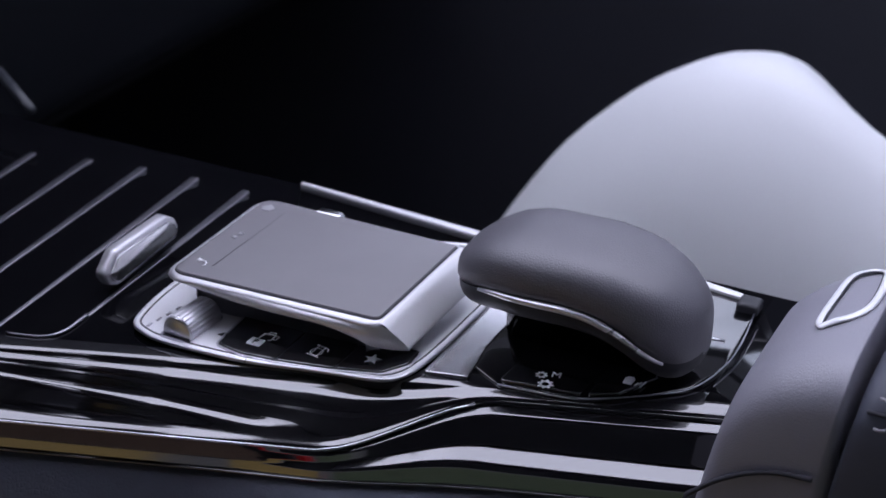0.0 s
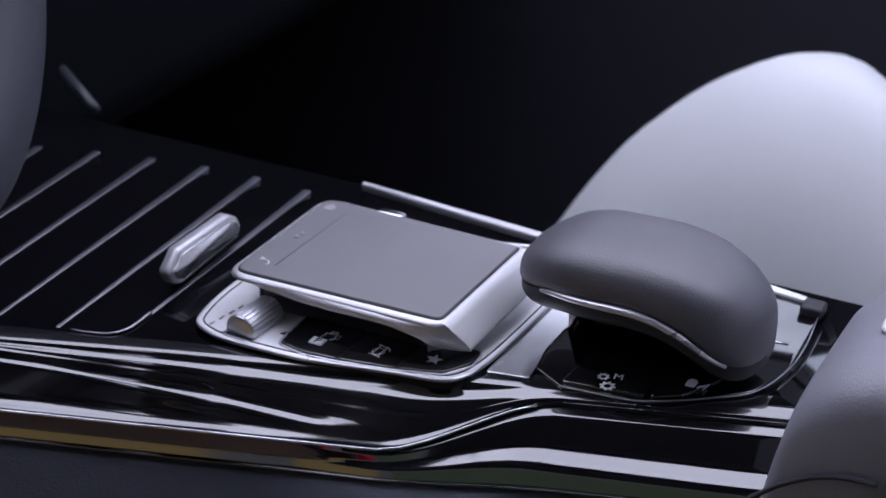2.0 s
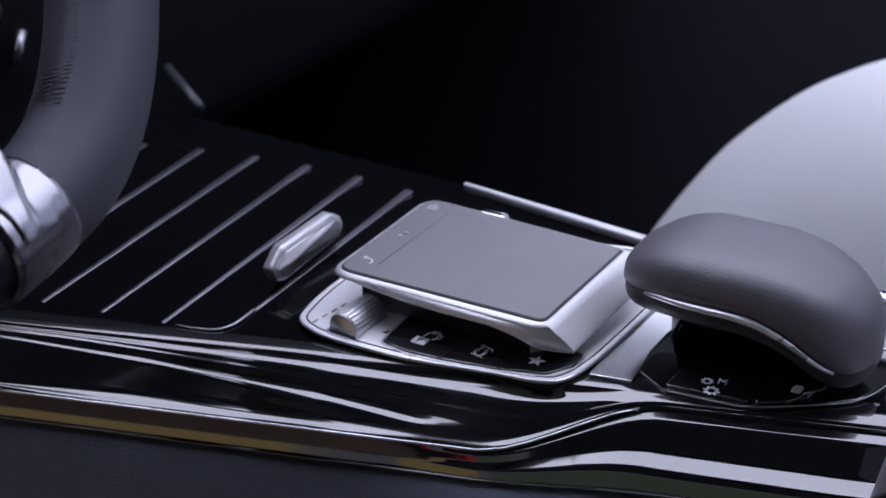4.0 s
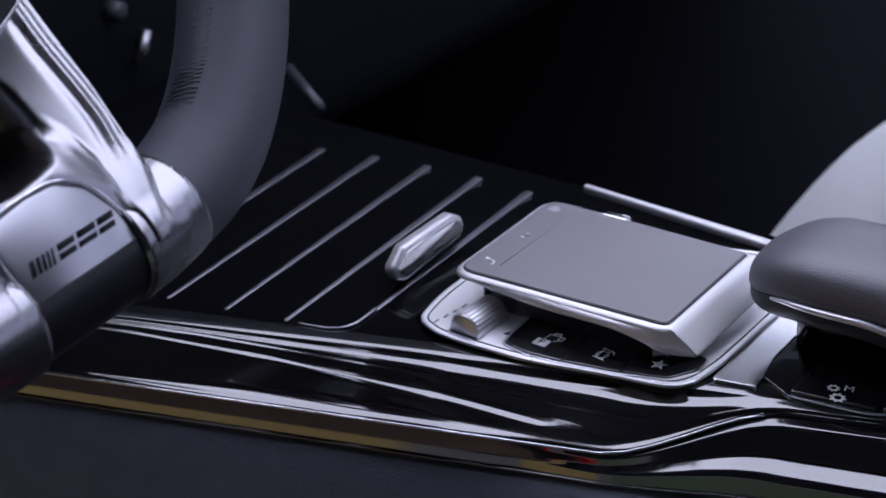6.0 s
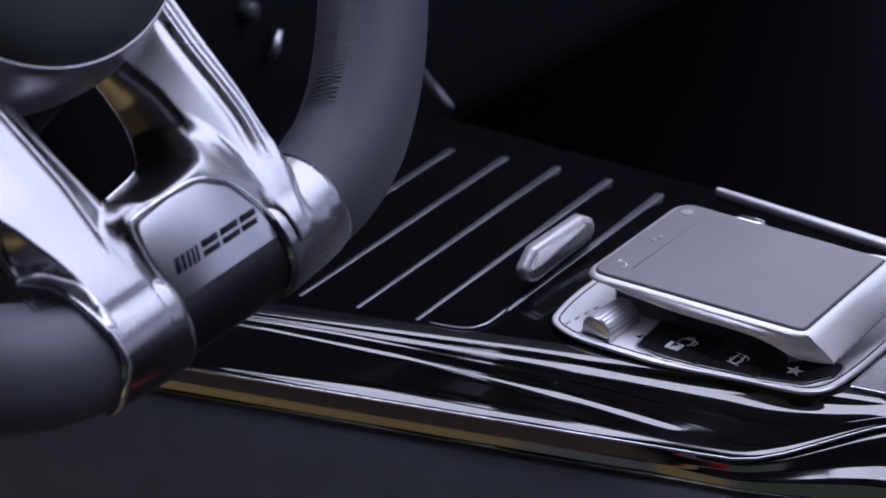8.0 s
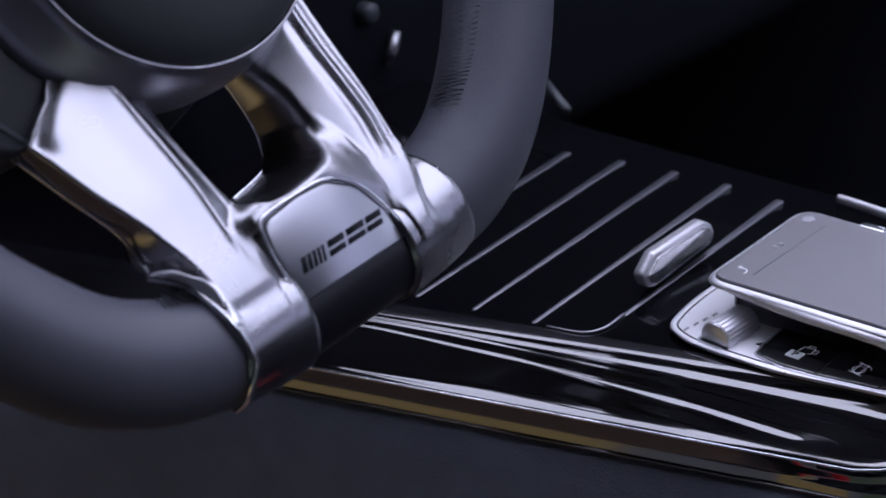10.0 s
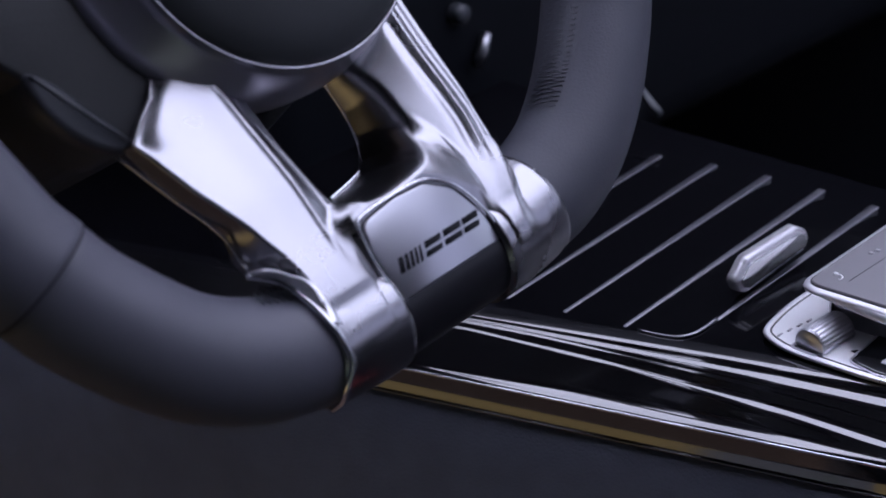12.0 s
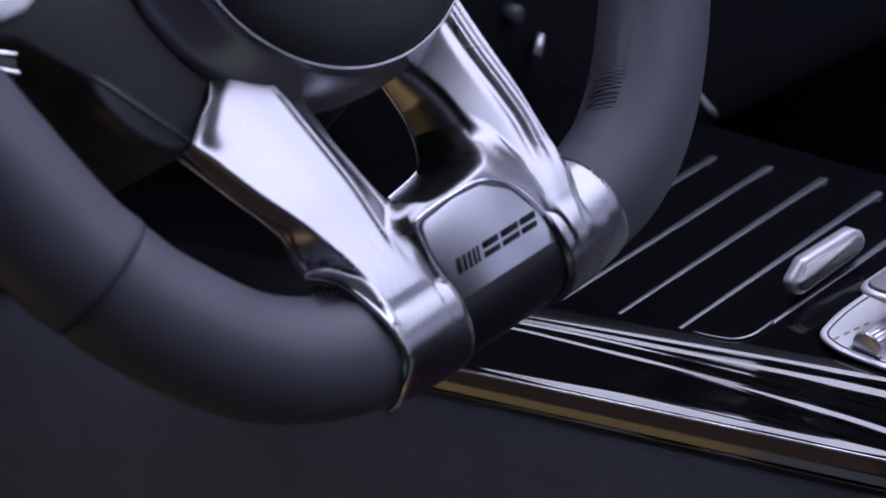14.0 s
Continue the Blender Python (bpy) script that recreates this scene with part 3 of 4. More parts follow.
part("roller_gap", slab(rounded([(-0.3338, 0.4104), (-0.3218, 0.4104), (-0.3216, 0.4120), (-0.3336, 0.4120)], 0.0006), 0.4866, 0.4879, 0.0002), M_BLACK, ctrl)
for dx in (0, 0.0062):
    part("arrow_mark", slab([Vector((-0.3155 + dx, 0.4205)), Vector((-0.311 + dx, 0.4205)), Vector((-0.3130 + dx, 0.4240))], 0.4872, 0.4876, 0.0001), M_DARKMARK, ctrl)
for k in range(4):
    part("level_mark", block(-0.3435 + 0.0008 * k, -0.3425 + 0.0008 * k, 0.413 + 0.0052 * k, 0.416 + 0.0052 * k, 0.4871, 0.4875), M_ICON_DIM, ctrl)
# three black buttons
strip = [(-0.3112, 0.4145), (-0.2997, 0.4132), (-0.2860, 0.4150), (-0.2645, 0.4197), (-0.2470, 0.4256), (-0.2410, 0.4350), (-0.2412, 0.4445), (-0.2545, 0.4445), (-0.2655, 0.4435), (-0.2925, 0.4425), (-0.3135, 0.4415)]
part("button_well", slab(rounded(offset([Vector(p) for p in strip], -0.0006), 0.003), 0.4862, 0.4875, 0.0003), M_BLACK, ctrl, "dark gap round the buttons")
part("button_surround", tube([(p[0], p[1], 0.4874) for p in rounded(offset([Vector(p) for p in strip], -0.0012), 0.004)], 0.0005, 6, closed=True), M_SATIN_BRIGHT, ctrl, "slim bright surround of the buttons")


def cut(poly, n, q, keep):
    """The part of a polygon on one side of a line."""
    out = []
    for i in range(len(poly)):
        a, b = Vector(poly[i]), Vector(poly[(i + 1) % len(poly)])
        da, db = keep * (a - q).dot(n), keep * (b - q).dot(n)
        if da >= 0:
            out.append(a)
        if (da >= 0) != (db >= 0):
            out.append(a + (b - a) * (da / (da - db)))
    return out


q1, q2 = Vector((-0.2861, 0.42)), Vector((-0.2636, 0.42))
nn = Vector((1.0, 0.0))
full = [Vector(p) for p in strip]
b1 = cut(full, nn, q1 - nn * 0.0004, -1)
b2 = cut(cut(full, nn, q1 + nn * 0.0004, 1), nn, q2 - nn * 0.0004, -1)
b3 = cut(full, nn, q2 + nn * 0.0004, 1)
for poly, lab in ((b1, "black button with a printed camera mark"), (b2, "black button with a printed car mark"), (b3, "black button with a printed star")):
    part("button", slab(rounded(poly, [0.0045 if (Vector(p) - Vector((-0.3112, 0.4145))).length < 0.002 else 0.0009 for p in poly]), 0.4866, 0.4881, 0.0003), M_GLOSS, ctrl, lab)
ZB = 0.4881


def star(cx, cy, r, z):
    pts = []
    for k in range(10):
        a = math.pi / 2 + k * math.pi / 5 + 0.12
        rr = r if k % 2 == 0 else r * 0.42
        pts.append(Vector((cx + rr * math.cos(a), cy + rr * math.sin(a))))
    return slab(pts, z - 0.0002, z + 0.00025, 0.00005)


part("star_mark", star(-0.2538, 0.4312, 0.0036, ZB), M_ICON, ctrl)
cm = merge(block(-0.3018, -0.2960, 0.4192, 0.4240, ZB - 0.0001, ZB + 0.0003), *[tube([(x0, y0, ZB + 0.0001), (x1, y1, ZB + 0.0001)], 0.00034, 4) for x0, y0, x1, y1 in
    ((-0.2995, 0.4246, -0.2990, 0.4282), (-0.2990, 0.4282, -0.2946, 0.4290), (-0.2946, 0.4290, -0.2944, 0.4252), (-0.2944, 0.4252, -0.2956, 0.4244), (-0.2978, 0.4284, -0.2974, 0.4300), (-0.2974, 0.4300, -0.2950, 0.4302), (-0.2944, 0.4262, -0.2930, 0.4258), (-0.2930, 0.4258, -0.2928, 0.4286), (-0.2928, 0.4286, -0.2944, 0.4282))])
part("camera_mark", cm, M_ICON, ctrl, "printed white camera mark")
letters("P", 0.0044, pose(-0.2990, 0.4216, ZB + 0.0004, 0, 0, 4), M_DARKMARK, ctrl, "letter_mark")
bar = lambda x0, y0, x1, y1: tube([(x0, y0, ZB + 0.0001), (x1, y1, ZB + 0.0001)], 0.00032, 4)
car = merge(ring_mark(-0.2750, 0.4263, ZB, 0.0024, 0.00026), bar(-0.2776, 0.4236, -0.2722, 0.4228), bar(-0.2772, 0.4306, -0.2718, 0.4296), bar(-0.2764, 0.4234, -0.2760, 0.4308), bar(-0.2736, 0.4230, -0.2732, 0.4304), bar(-0.2718, 0.4296, -0.2712, 0.4280))
part("car_mark", car, M_ICON, ctrl, "printed white car mark")

# ---- tray and palm rest ----
tray = thing("control_tray", "black lacquered tray with two marked buttons", "tray")
tr = rounded([(-0.2215, 0.449), (-0.207, 0.4412), (-0.176, 0.4468), (-0.1590, 0.4580), (-0.1445, 0.4710), (-0.1382, 0.4915), (-0.1405, 0.540), (-0.166, 0.549), (-0.232, 0.53), (-0.2285, 0.48)], [0.004, 0.004, 0.02, 0.02, 0.01, 0.02, 0.006, 0.01, 0.006, 0.01])
part("tray_floor", slab(tr, ZTOP - 0.004, ZTOP + 0.0004, 0.0004), M_GLOSS_TRAY, tray)
part("tray_edge", tube([(p[0], p[1], ZTOP + 0.0008) for p in spline([(-0.207, 0.4405, 0), (-0.1857, 0.4432, 0), (-0.176, 0.4460, 0), (-0.1587, 0.4570, 0), (-0.1438, 0.4703, 0), (-0.1379, 0.4906, 0), (-0.1376, 0.51, 0), (-0.1401, 0.5335, 0)], 6)], 0.0003, 6), M_SATIN_DARK, tray, "bright edge line of the tray")
part("cup_line", tube([(-0.166, 0.5050, ZTOP + 0.0006), (-0.1437, 0.5079, ZTOP + 0.0006)], 0.0005, 6), M_CHROME, tray, "fine bright line across the tray")
for poly, lab in (([(-0.2075, 0.4428), (-0.1778, 0.4480), (-0.1758, 0.472), (-0.2060, 0.470)], "black button with a printed gear mark"), ([(-0.1758, 0.4486), (-0.1655, 0.4552), (-0.1560, 0.472), (-0.1742, 0.472)], "black button with a printed car mark")):
    part("tray_button", slab(rounded(poly, 0.0015), ZTOP - 0.001, ZTOP + 0.0016, 0.0006), M_GLOSS, tray, lab)
ZG = ZTOP + 0.0017


def gear(cx, cy, r, z):
    pts = []
    for k in range(32):
        a = k / 32 * math.tau
        rr = r if (k // 2) % 2 == 0 else r * 0.74
        pts.append((cx + rr * math.cos(a), cy + rr * math.sin(a), z))
    inner = [(cx + r * 0.42 * math.cos(k / 32 * math.tau), cy + r * 0.42 * math.sin(k / 32 * math.tau), z) for k in range(32)]
    return grid([pts, inner], close_u=True)


part("gear_mark", merge(gear(-0.1912, 0.4475, 0.0031, ZG), gear(-0.1950, 0.4525, 0.0024, ZG)), M_ICON, tray, "printed white gears")
letters("M", 0.0050, pose(-0.1900, 0.4548, ZG, 0, 0, 12), M_ICON, tray, "letter_mark")
car2 = merge(slab(rounded([(-0.1668, 0.4610), (-0.1634, 0.4612), (-0.1632, 0.4650), (-0.1642, 0.4664), (-0.1662, 0.4662), (-0.1670, 0.4648)], 0.0006), ZG - 0.0001, ZG + 0.0002, 0.0001), *[tube([(-0.1622 + 0.0011 * k, 0.4614 + 0.0014 * (k % 2), ZG), (-0.1616 + 0.0011 * k, 0.4634 + 0.0010 * k, ZG)], 0.0004, 4) for k in range(3)])
part("car_mark", car2, M_ICON, tray, "printed white car mark")
auto_smooth(part("silver_wedge", slab(rounded([(-0.2352, 0.4362), (-0.2190, 0.4398), (-0.2200, 0.4500), (-0.2222, 0.4610), (-0.2222, 0.4760), (-0.2212, 0.4920), (-0.2235, 0.5), (-0.2346, 0.5)], 0.0015), ZTOP - 0.001, ZTOP + 0.0009, 0.0004), M_POLISH, tray, "polished silver wedge between pad and tray"), 15)

part("far_trim", slab(rounded([(-0.172, 0.5440), (-0.1480, 0.5410), (-0.1480, 0.5445), (-0.172, 0.5485)], 0.001), ZTOP - 0.001, ZTOP + 0.0018, 0.0006), M_SILVER, tray, "slim silver trim at the far edge")
part("latch", block(-0.1478, -0.1388, 0.5320, 0.5410, ZTOP - 0.001, ZTOP + 0.004, 0.0014), M_BLACK, tray, "small black latch")

rest = thing("palm_rest", "dark grey leather palm rest with a chrome strip above the tray", "palm rest")
TX = [-0.2386, -0.2380, -0.2365, -0.232, -0.224, -0.2145, -0.205, -0.195, -0.182, -0.170, -0.160, -0.153, -0.1485, -0.1455, -0.1435, -0.1425]
P_TOPX = [-0.2405, -0.234, -0.221, -0.2087, -0.1822, -0.167, -0.154, -0.146, -0.1393, -0.1388]
P_TOPZ = [0.511, 0.5205, 0.5280, 0.5312, 0.5318, 0.5300, 0.5250, 0.5185, 0.5100, 0.5060]
P_MX = [-0.2405, -0.23, -0.219, -0.203, -0.182, -0.170, -0.1585, -0.1535, -0.148, -0.1388]
P_MZ = [0.511, 0.5145, 0.5182, 0.5184, 0.5192, 0.5165, 0.5090, 0.5035, 0.4998, 0.4990]


REST_CUT = [(-0.95, 0.0), (-1.01, 0.10), (-1.04, 0.26), (-1.02, 0.50), (-0.95, 0.72), (-0.78, 0.88), (-0.48, 0.965), (-0.05, 1.0), (0.35, 0.97), (0.68, 0.86), (0.9, 0.62), (1.0, 0.3), (0.96, 0.0)]
REST_TOP = spline([(p[0], p[1], 0) for p in REST_CUT], 3)


def rest_ring(x):
    u = (x + 0.1905) / 0.0482
    w0 = 0.0325 * max(0.0, 1 - abs(u) ** 3.6) ** (1 / 2.4) + 0.0003
    w = 0.785 * w0
    mid = 0.4830 - w0 + 0.95 * w
    zm = sum(lerp(x + 0.0016 * q, P_MX, P_MZ) for q in range(-4, 5)) / 9
    zt = lerp(x, P_TOPX, P_TOPZ) + 0.0055 * w0 / 0.0325
    zb = zm - min(0.0030, 0.0004 + 0.5 * w) - 0.003 * smoothstep(-0.165, -0.148, x) * min(1, w * 60)
    out = [(x, mid + w * p.x, zm + (zt - zm) * p.y) for p in REST_TOP]
    for k in range(1, 12):
        a = math.pi * k / 12
        out.append((x, mid + w * (0.005 + 0.955 * math.cos(a)), zm - (zm - zb) * math.sin(a) ** 0.7))
    return out


txs = [TX[0]]
for a, b in zip(TX, TX[1:]):
    txs += [a + (b - a) * 0.5, b]
part("leather_cover", grid([rest_ring(x) for x in txs], close_u=True, cap=True), M_REST, rest, "soft dark grey leather cover")


def under_ring(x):
    full_ring = rest_ring(x)
    y0, y1, zm = full_ring[0][1], full_ring[len(REST_TOP) - 1][1], full_ring[0][2]
    d = 0.0145 * min(1.0, (y1 - y0) * 22)
    out = []
    for k in range(20):
        a = math.pi * k / 19
        out.append((x, (y0 + y1) / 2 - (y1 - y0) / 2 * 0.985 * math.cos(a), zm - 0.0012 - d * math.sin(a) ** 0.7))
    return out


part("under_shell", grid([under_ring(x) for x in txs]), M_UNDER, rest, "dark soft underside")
part("chrome_strip", tube([Vector(rest_ring(x)[0]) + Vector((0, -0.0017, -0.0006)) for x in [-0.2205 + 0.00225 * i for i in range(32)]], lambda s: 0.0015 * math.sin(math.pi * (0.06 + 0.88 * s)) ** 0.5, 8), M_SATIN_BRIGHT, rest, "slim chrome strip")
part("stem", slab(rounded([(-0.222, 0.474), (-0.158, 0.474), (-0.158, 0.508), (-0.222, 0.508)], 0.008), ZTOP - 0.002, 0.5065, 0.001), M_GLOSS_TOP, rest, "black support")

# ---- armrest ----
arm = thing("armrest", "grey leather armrest with a rolled front edge", "armrest")
prof = [(p.x, p.y) for p in spline([Vector(q) for q in ((-0.138, 0.40, 0), (-0.130, 0.455, 0), (-0.1262, 0.477, 0), (-0.1213, 0.5016, 0), (-0.1165, 0.5150, 0), (-0.107, 0.5250, 0), (-0.094, 0.5315, 0), (-0.0830, 0.5335, 0), (-0.0808, 0.530, 0), (-0.0808, 0.50, 0))], 5)]
TURN = [(0.575 - 0.0135 * i, 0.0) for i in range(10)] + [(0.442, 0.0006), (0.436, 0.0018), (0.4305, 0.0045), (0.4268, 0.0085), (0.4248, 0.014), (0.4236, 0.024), (0.4226, 0.04), (0.422, 0.075), (0.422, 0.12)]


def over_side(points):
    """Rows of a cross-section carried along the armrest and down over its near side."""
    out = []
    for y, fall in TURN:
        k2 = smoothstep(0.49, 0.58, y)
        out.append([(px + 0.014 * k2 - 0.14 * max(0, fall - 0.004) * smoothstep(-0.11, -0.085, px), y, 0.38 + (pz - 0.38) * (1 - 0.26 * k2) - fall) for px, pz in points])
    return out


part("rolled_front", grid(over_side(prof)), M_LEATHER, arm, "rolled grey leather front edge")
part("armrest_lid", grid(over_side([(-0.0768, 0.45), (-0.0768, 0.526), (-0.0750, 0.5305), (-0.071, 0.532), (0.1, 0.5325), (0.28, 0.53), (0.285, 0.4)])), M_NAVY, arm, "dark navy leather lid behind the gap")
part("piping", tube([Vector(p) for p in spline([(-0.1275, 0.4212, 0.4765), (-0.1225, 0.4212, 0.4815), (-0.1163, 0.4212, 0.4868), (-0.107, 0.4212, 0.4925), (-0.098, 0.4212, 0.4955), (-0.0915, 0.4212, 0.4962), (-0.0865, 0.4212, 0.4965)], 5)], 0.0009, 6), M_THREAD, arm, "dark seam low on the side")
part("gap", block(-0.094, -0.0770, 0.43, 0.57, 0.40, 0.505), M_BLACK, arm)
inlay = [Vector((p[0], p[1])) for p in spline([(-0.0986, 0.4585, 0), (-0.0960, 0.4591, 0), (-0.0905, 0.4632, 0), (-0.0866, 0.4687, 0), (-0.0847, 0.476, 0), (-0.0845, 0.4891, 0), (-0.0862, 0.503, 0), (-0.0894, 0.5106, 0), (-0.0925, 0.5092, 0), (-0.0957, 0.5050, 0), (-0.0979, 0.4987, 0), (-0.0992, 0.4813, 0), (-0.0999, 0.4650, 0)], 4, closed=True)]
tilt = lambda x, y: 0.38 + (lerp(x - 0.014 * smoothstep(0.49, 0.58, y), [-0.107, -0.094, -0.0815], [0.5250, 0.5315, 0.5335]) - 0.38) * (1 - 0.26 * smoothstep(0.49, 0.58, y))
def on_arm(p, up):
    return Vector((p.x, p.y, tilt(p.x, p.y) + up))


part("release_rim", tube([on_arm(p, 0.0012) for p in offset(inlay, 0.0004)], 0.0014, 8, closed=True, squash=0.6), M_SILVER, arm, "silver rim of the release button")
part("release_gap", tube([on_arm(p, 0.0010) for p in offset(inlay, 0.0017)], 0.0005, 6, closed=True), M_THREAD, arm, "dark gap round the release button")
for row, level in ((0.4292, 0.5280), (0.4246, 0.5195)):
    for i in range(12):
        x = -0.0705 + 0.0056 * i
        part("stitch", tube([(x, row - 0.0003, level), (x + 0.0018, row - 0.0009, level + 0.0001), (x + 0.0036, row - 0.0003, level + 0.0002)], 0.0005, 5), M_ICON_DIM, arm)
part("lid_seam", tube([(-0.0735, 0.4262, 0.5238), (0.2, 0.4262, 0.5242)], 0.0007, 6), M_THREAD, arm)

# ---- passenger seat ----
seat = thing("passenger_seat", "white leather passenger seat cushion with a raised side bolster", "seat")
S_X = [-0.44, -0.43, -0.40, -0.3687, -0.349, -0.314, -0.268, -0.229, -0.189, -0.150, -0.10, 0.0, 0.2]
S_Z = [0.18, 0.24, 0.305, 0.3600, 0.3960, 0.4390, 0.4755, 0.4895, 0.4830, 0.4610, 0.435, 0.42, 0.42]
rows = []
for i in range(60):
    x = -0.44 + 0.64 * i / 59
    zt = 0.021 + sum(lerp(x + 0.006 * q, S_X, S_Z) for q in range(-4, 5)) / 9
    ring = []
    for k in range(41):
        a = math.pi * k / 40
        c, s = math.cos(a), math.sin(a)
        y = 0.92 - 0.22 * math.copysign(abs(c) ** 0.6, c)
        fall = (0.55 + 0.9 * smoothstep(-0.23, -0.10, x)) * max(0.0, y - 0.79)
        ring.append((x, y, 0.05 + max(0.02, zt - 0.05 - fall) * abs(s) ** (0.60 if c > 0 else 0.42)))
    rows.append(ring)
part("cushion", grid(rows, cap=True), M_WHITE, seat, "smooth white leather cushion with a raised edge")
part("seat_base", block(-0.38, 0.18, 0.76, 1.1, 0.0, 0.12, 0.02), M_BLACK, seat)

# ---- steering wheel ----
E1, E2, E3 = Vector((-0.0356, 0.9969, 0.0699)), Vector((-0.4526, -0.0785, 0.8883)), Vector((0.891, 0.0, 0.454))
E1.normalize()
E3 = E1.cross(E2).normalized()
E2 = E3.cross(E1)
WM = Matrix(((E1.x, E2.x, E3.x, -0.3362), (E1.y, E2.y, E3.y, 0.2467), (E1.z, E2.z, E3.z, 0.5892), (0, 0, 0, 1)))
wheel = thing("steering_wheel", "flat-bottomed leather steering wheel with silver twin lower spokes", "steering wheel", WM)
mm = 0.001
RC = -0.017
LEFT = [(-46, 1), (-62, 6), (-80, 17.5), (-98, 40), (-111, 67), (-120, 102), (-128, 142), (-135, 190), (-122, 245), (-88, 290), (-45, 312), (0, 318)]
RIGHT = [(46, 1.5), (59, 4), (76, 11), (95, 25.5), (114, 47), (130, 73), (142, 106), (148, 142), (146, 190), (128, 245), (90, 290), (45, 312), (0, 318)]


def bevelled(bm, width, degrees=28, seg=3):
    bmesh.ops.recalc_face_normals(bm, faces=bm.faces)
    edges = [e for e in bm.edges if len(e.link_faces) == 2 and e.calc_face_angle(0) > radians(degrees)]
    bmesh.ops.bevel(bm, geom=edges, offset=width, segments=seg, profile=0.5, affect="EDGES", clamp_overlap=True)
    return bm


def rim_path(pts, per=6):
    return [Vector((p.x * mm, p.y * mm, RC)) for p in spline([(q[0], q[1], 0) for q in pts], per)]


def rim_tube(pts, r, sides=32):
    return tube(rim_path(pts), r, sides, up=(0, 0, 1))


def loft_mm(sections, per=4):
    """A skin over sections of (x, y, h) in mm, smoothed from section to section."""
    cols = [spline([Vector(sec[k]) for sec in sections], per) for k in range(len(sections[0]))]
    return grid([[Vector(c[i]) * mm for c in cols] for i in range(len(cols[0]))], close_u=True, cap=True)


part("rim_lower_left", rim_tube([(-40, 0)] + LEFT[:4] + [(-105.5, 54)], lambda s: 0.0176), M_RIM, wheel, "smooth dark leather rim section")
part("rim_left", rim_tube([(-105.5, 54)] + LEFT[4:], 0.0180), M_RIM, wheel, "dark leather rim section")
part("rim_right", rim_tube([(40, 0)] + RIGHT, lambda s: 0.0178 + 0.0008 * min(1, s * 6)), M_RIM_SHADED, wheel, "leather rim section with its shade put into a darker colour")
part("rim_bottom", tube([Vector((x * mm, -0.0006, RC)) for x in range(-24, 25, 3)], 0.0170, 32, up=(0, 0, 1)), M_SATINBLACK, wheel, "satin black lower rim section")
for pts in ([(-21, -0.3), (-30, -0.2), (-39, 0.6), (-45.5, 1.4)], [(20.5, -0.3), (30, 0), (39, 0.8), (46.5, 1.8)]):
    part("collar", rim_tube(pts, 0.0189), M_SATIN, wheel, "silver collar clasping the rim")
ring = [Vector(p) * mm for p in spline([(-54.2, 27.6, -12.5), (-51.2, 24.9, -9.5), (-48.4, 21.6, -7), (-46.6, 15.6, -3.8), (-46.0, 7.4, 1.3), (-44.9, -0.6, 1.9), (-45.2, -6.4, 1), (-47.2, -11.6, -3), (-47.6, -15.8, -9), (-47.4, -18, -17)], 6)]
part("collar_ring", tube(ring, 0.0010, 8), M_CHROME, wheel, "polished ring at the collar end")
lip = [Vector(p) * mm for p in spline([(-54.0, 27.8, -11.6), (-52.2, 27.3, -7), (-50.0, 25.6, -4.2), (-47.2, 22.2, -2.2), (-43.9, 18.6, -0.9), (-42.4, 12, 0.6), (-42.2, 4, 1.6)], 5)]
low_edge = [ring[int(i * 24 / (len(lip) - 1))] for i in range(len(lip))]
# same metal as the spokes; the lip's highlight comes from a brighter base colour
part("collar_lip", grid([[b_, a_ * 0.5 + b_ * 0.5 + Vector((0, 0, 0.0008)), a_, a_ + Vector((0.001, 0.0004, -0.002))] for a_, b_ in zip(lip, low_edge)]), M_SATIN_BRIGHT, wheel, "lip where the spoke meets the rim, its highlight put into a brighter silver")

# one silver casting: two lower spokes, the bridge round the emblem and the saddles over the rim
HOLE = [(-22.5, 68), (-22.5, 56), (-21.5, 44), (-20, 34), (-14, 31.6), (-7, 32.2), (1, 33.2), (7.4, 34.7), (10.8, 37.6), (13.2, 44.5), (13.3, 54), (11.4, 65), (8, 72), (-8, 72), (-20, 74)]
OUTER = [(41.5, 76), (41.5, 84), (29.5, 78), (18, 72), (6, 70.5), (-7, 72), (-17.5, 77.3), (-24, 81.5), (-30.4, 82.2), (-38, 85.4), (-45.8, 87.8), (-50.2, 82.8), (-55.6, 79.2), (-63.4, 73.2), (-60.3, 63.5), (-56.8, 54), (-49.9, 39.5), (-46, 28.2), (-43.8, 18.5), (-44.6, 11), (-44.9, 4), (-44.9, -4), (-21, -4),
         (-20, 0.3), (21, 0.3), (23, -4), (39.5, -4), (41.2, 4.5), (40.2, 15), (38.2, 22.5), (37.9, 27), (39.6, 43), (40.4, 58)]
MID = Vector((-5.0, 51.0))
NA, NR = 460, 90


def reach(outline, angles):
    """The outline's distance from MID at each angle."""
    pts = np.array([(p[0] - MID.x, p[1] - MID.y) for p in outline])
    out_ = []
    for a in angles:
        d = np.array((math.cos(a), math.sin(a)))
        best = 0.0
        for p, q in zip(pts, np.roll(pts, -1, axis=0)):
            e = q - p
            den = d[0] * e[1] - d[1] * e[0]
            if abs(den) < 1e-9:
                continue
            r = (p[0] * e[1] - p[1] * e[0]) / den
            u = (p[0] * d[1] - p[1] * d[0]) / den
            if r > 0 and -1e-6 <= u <= 1 + 1e-6:
                best = max(best, r)
        out_.append(best)
    return np.array(out_)


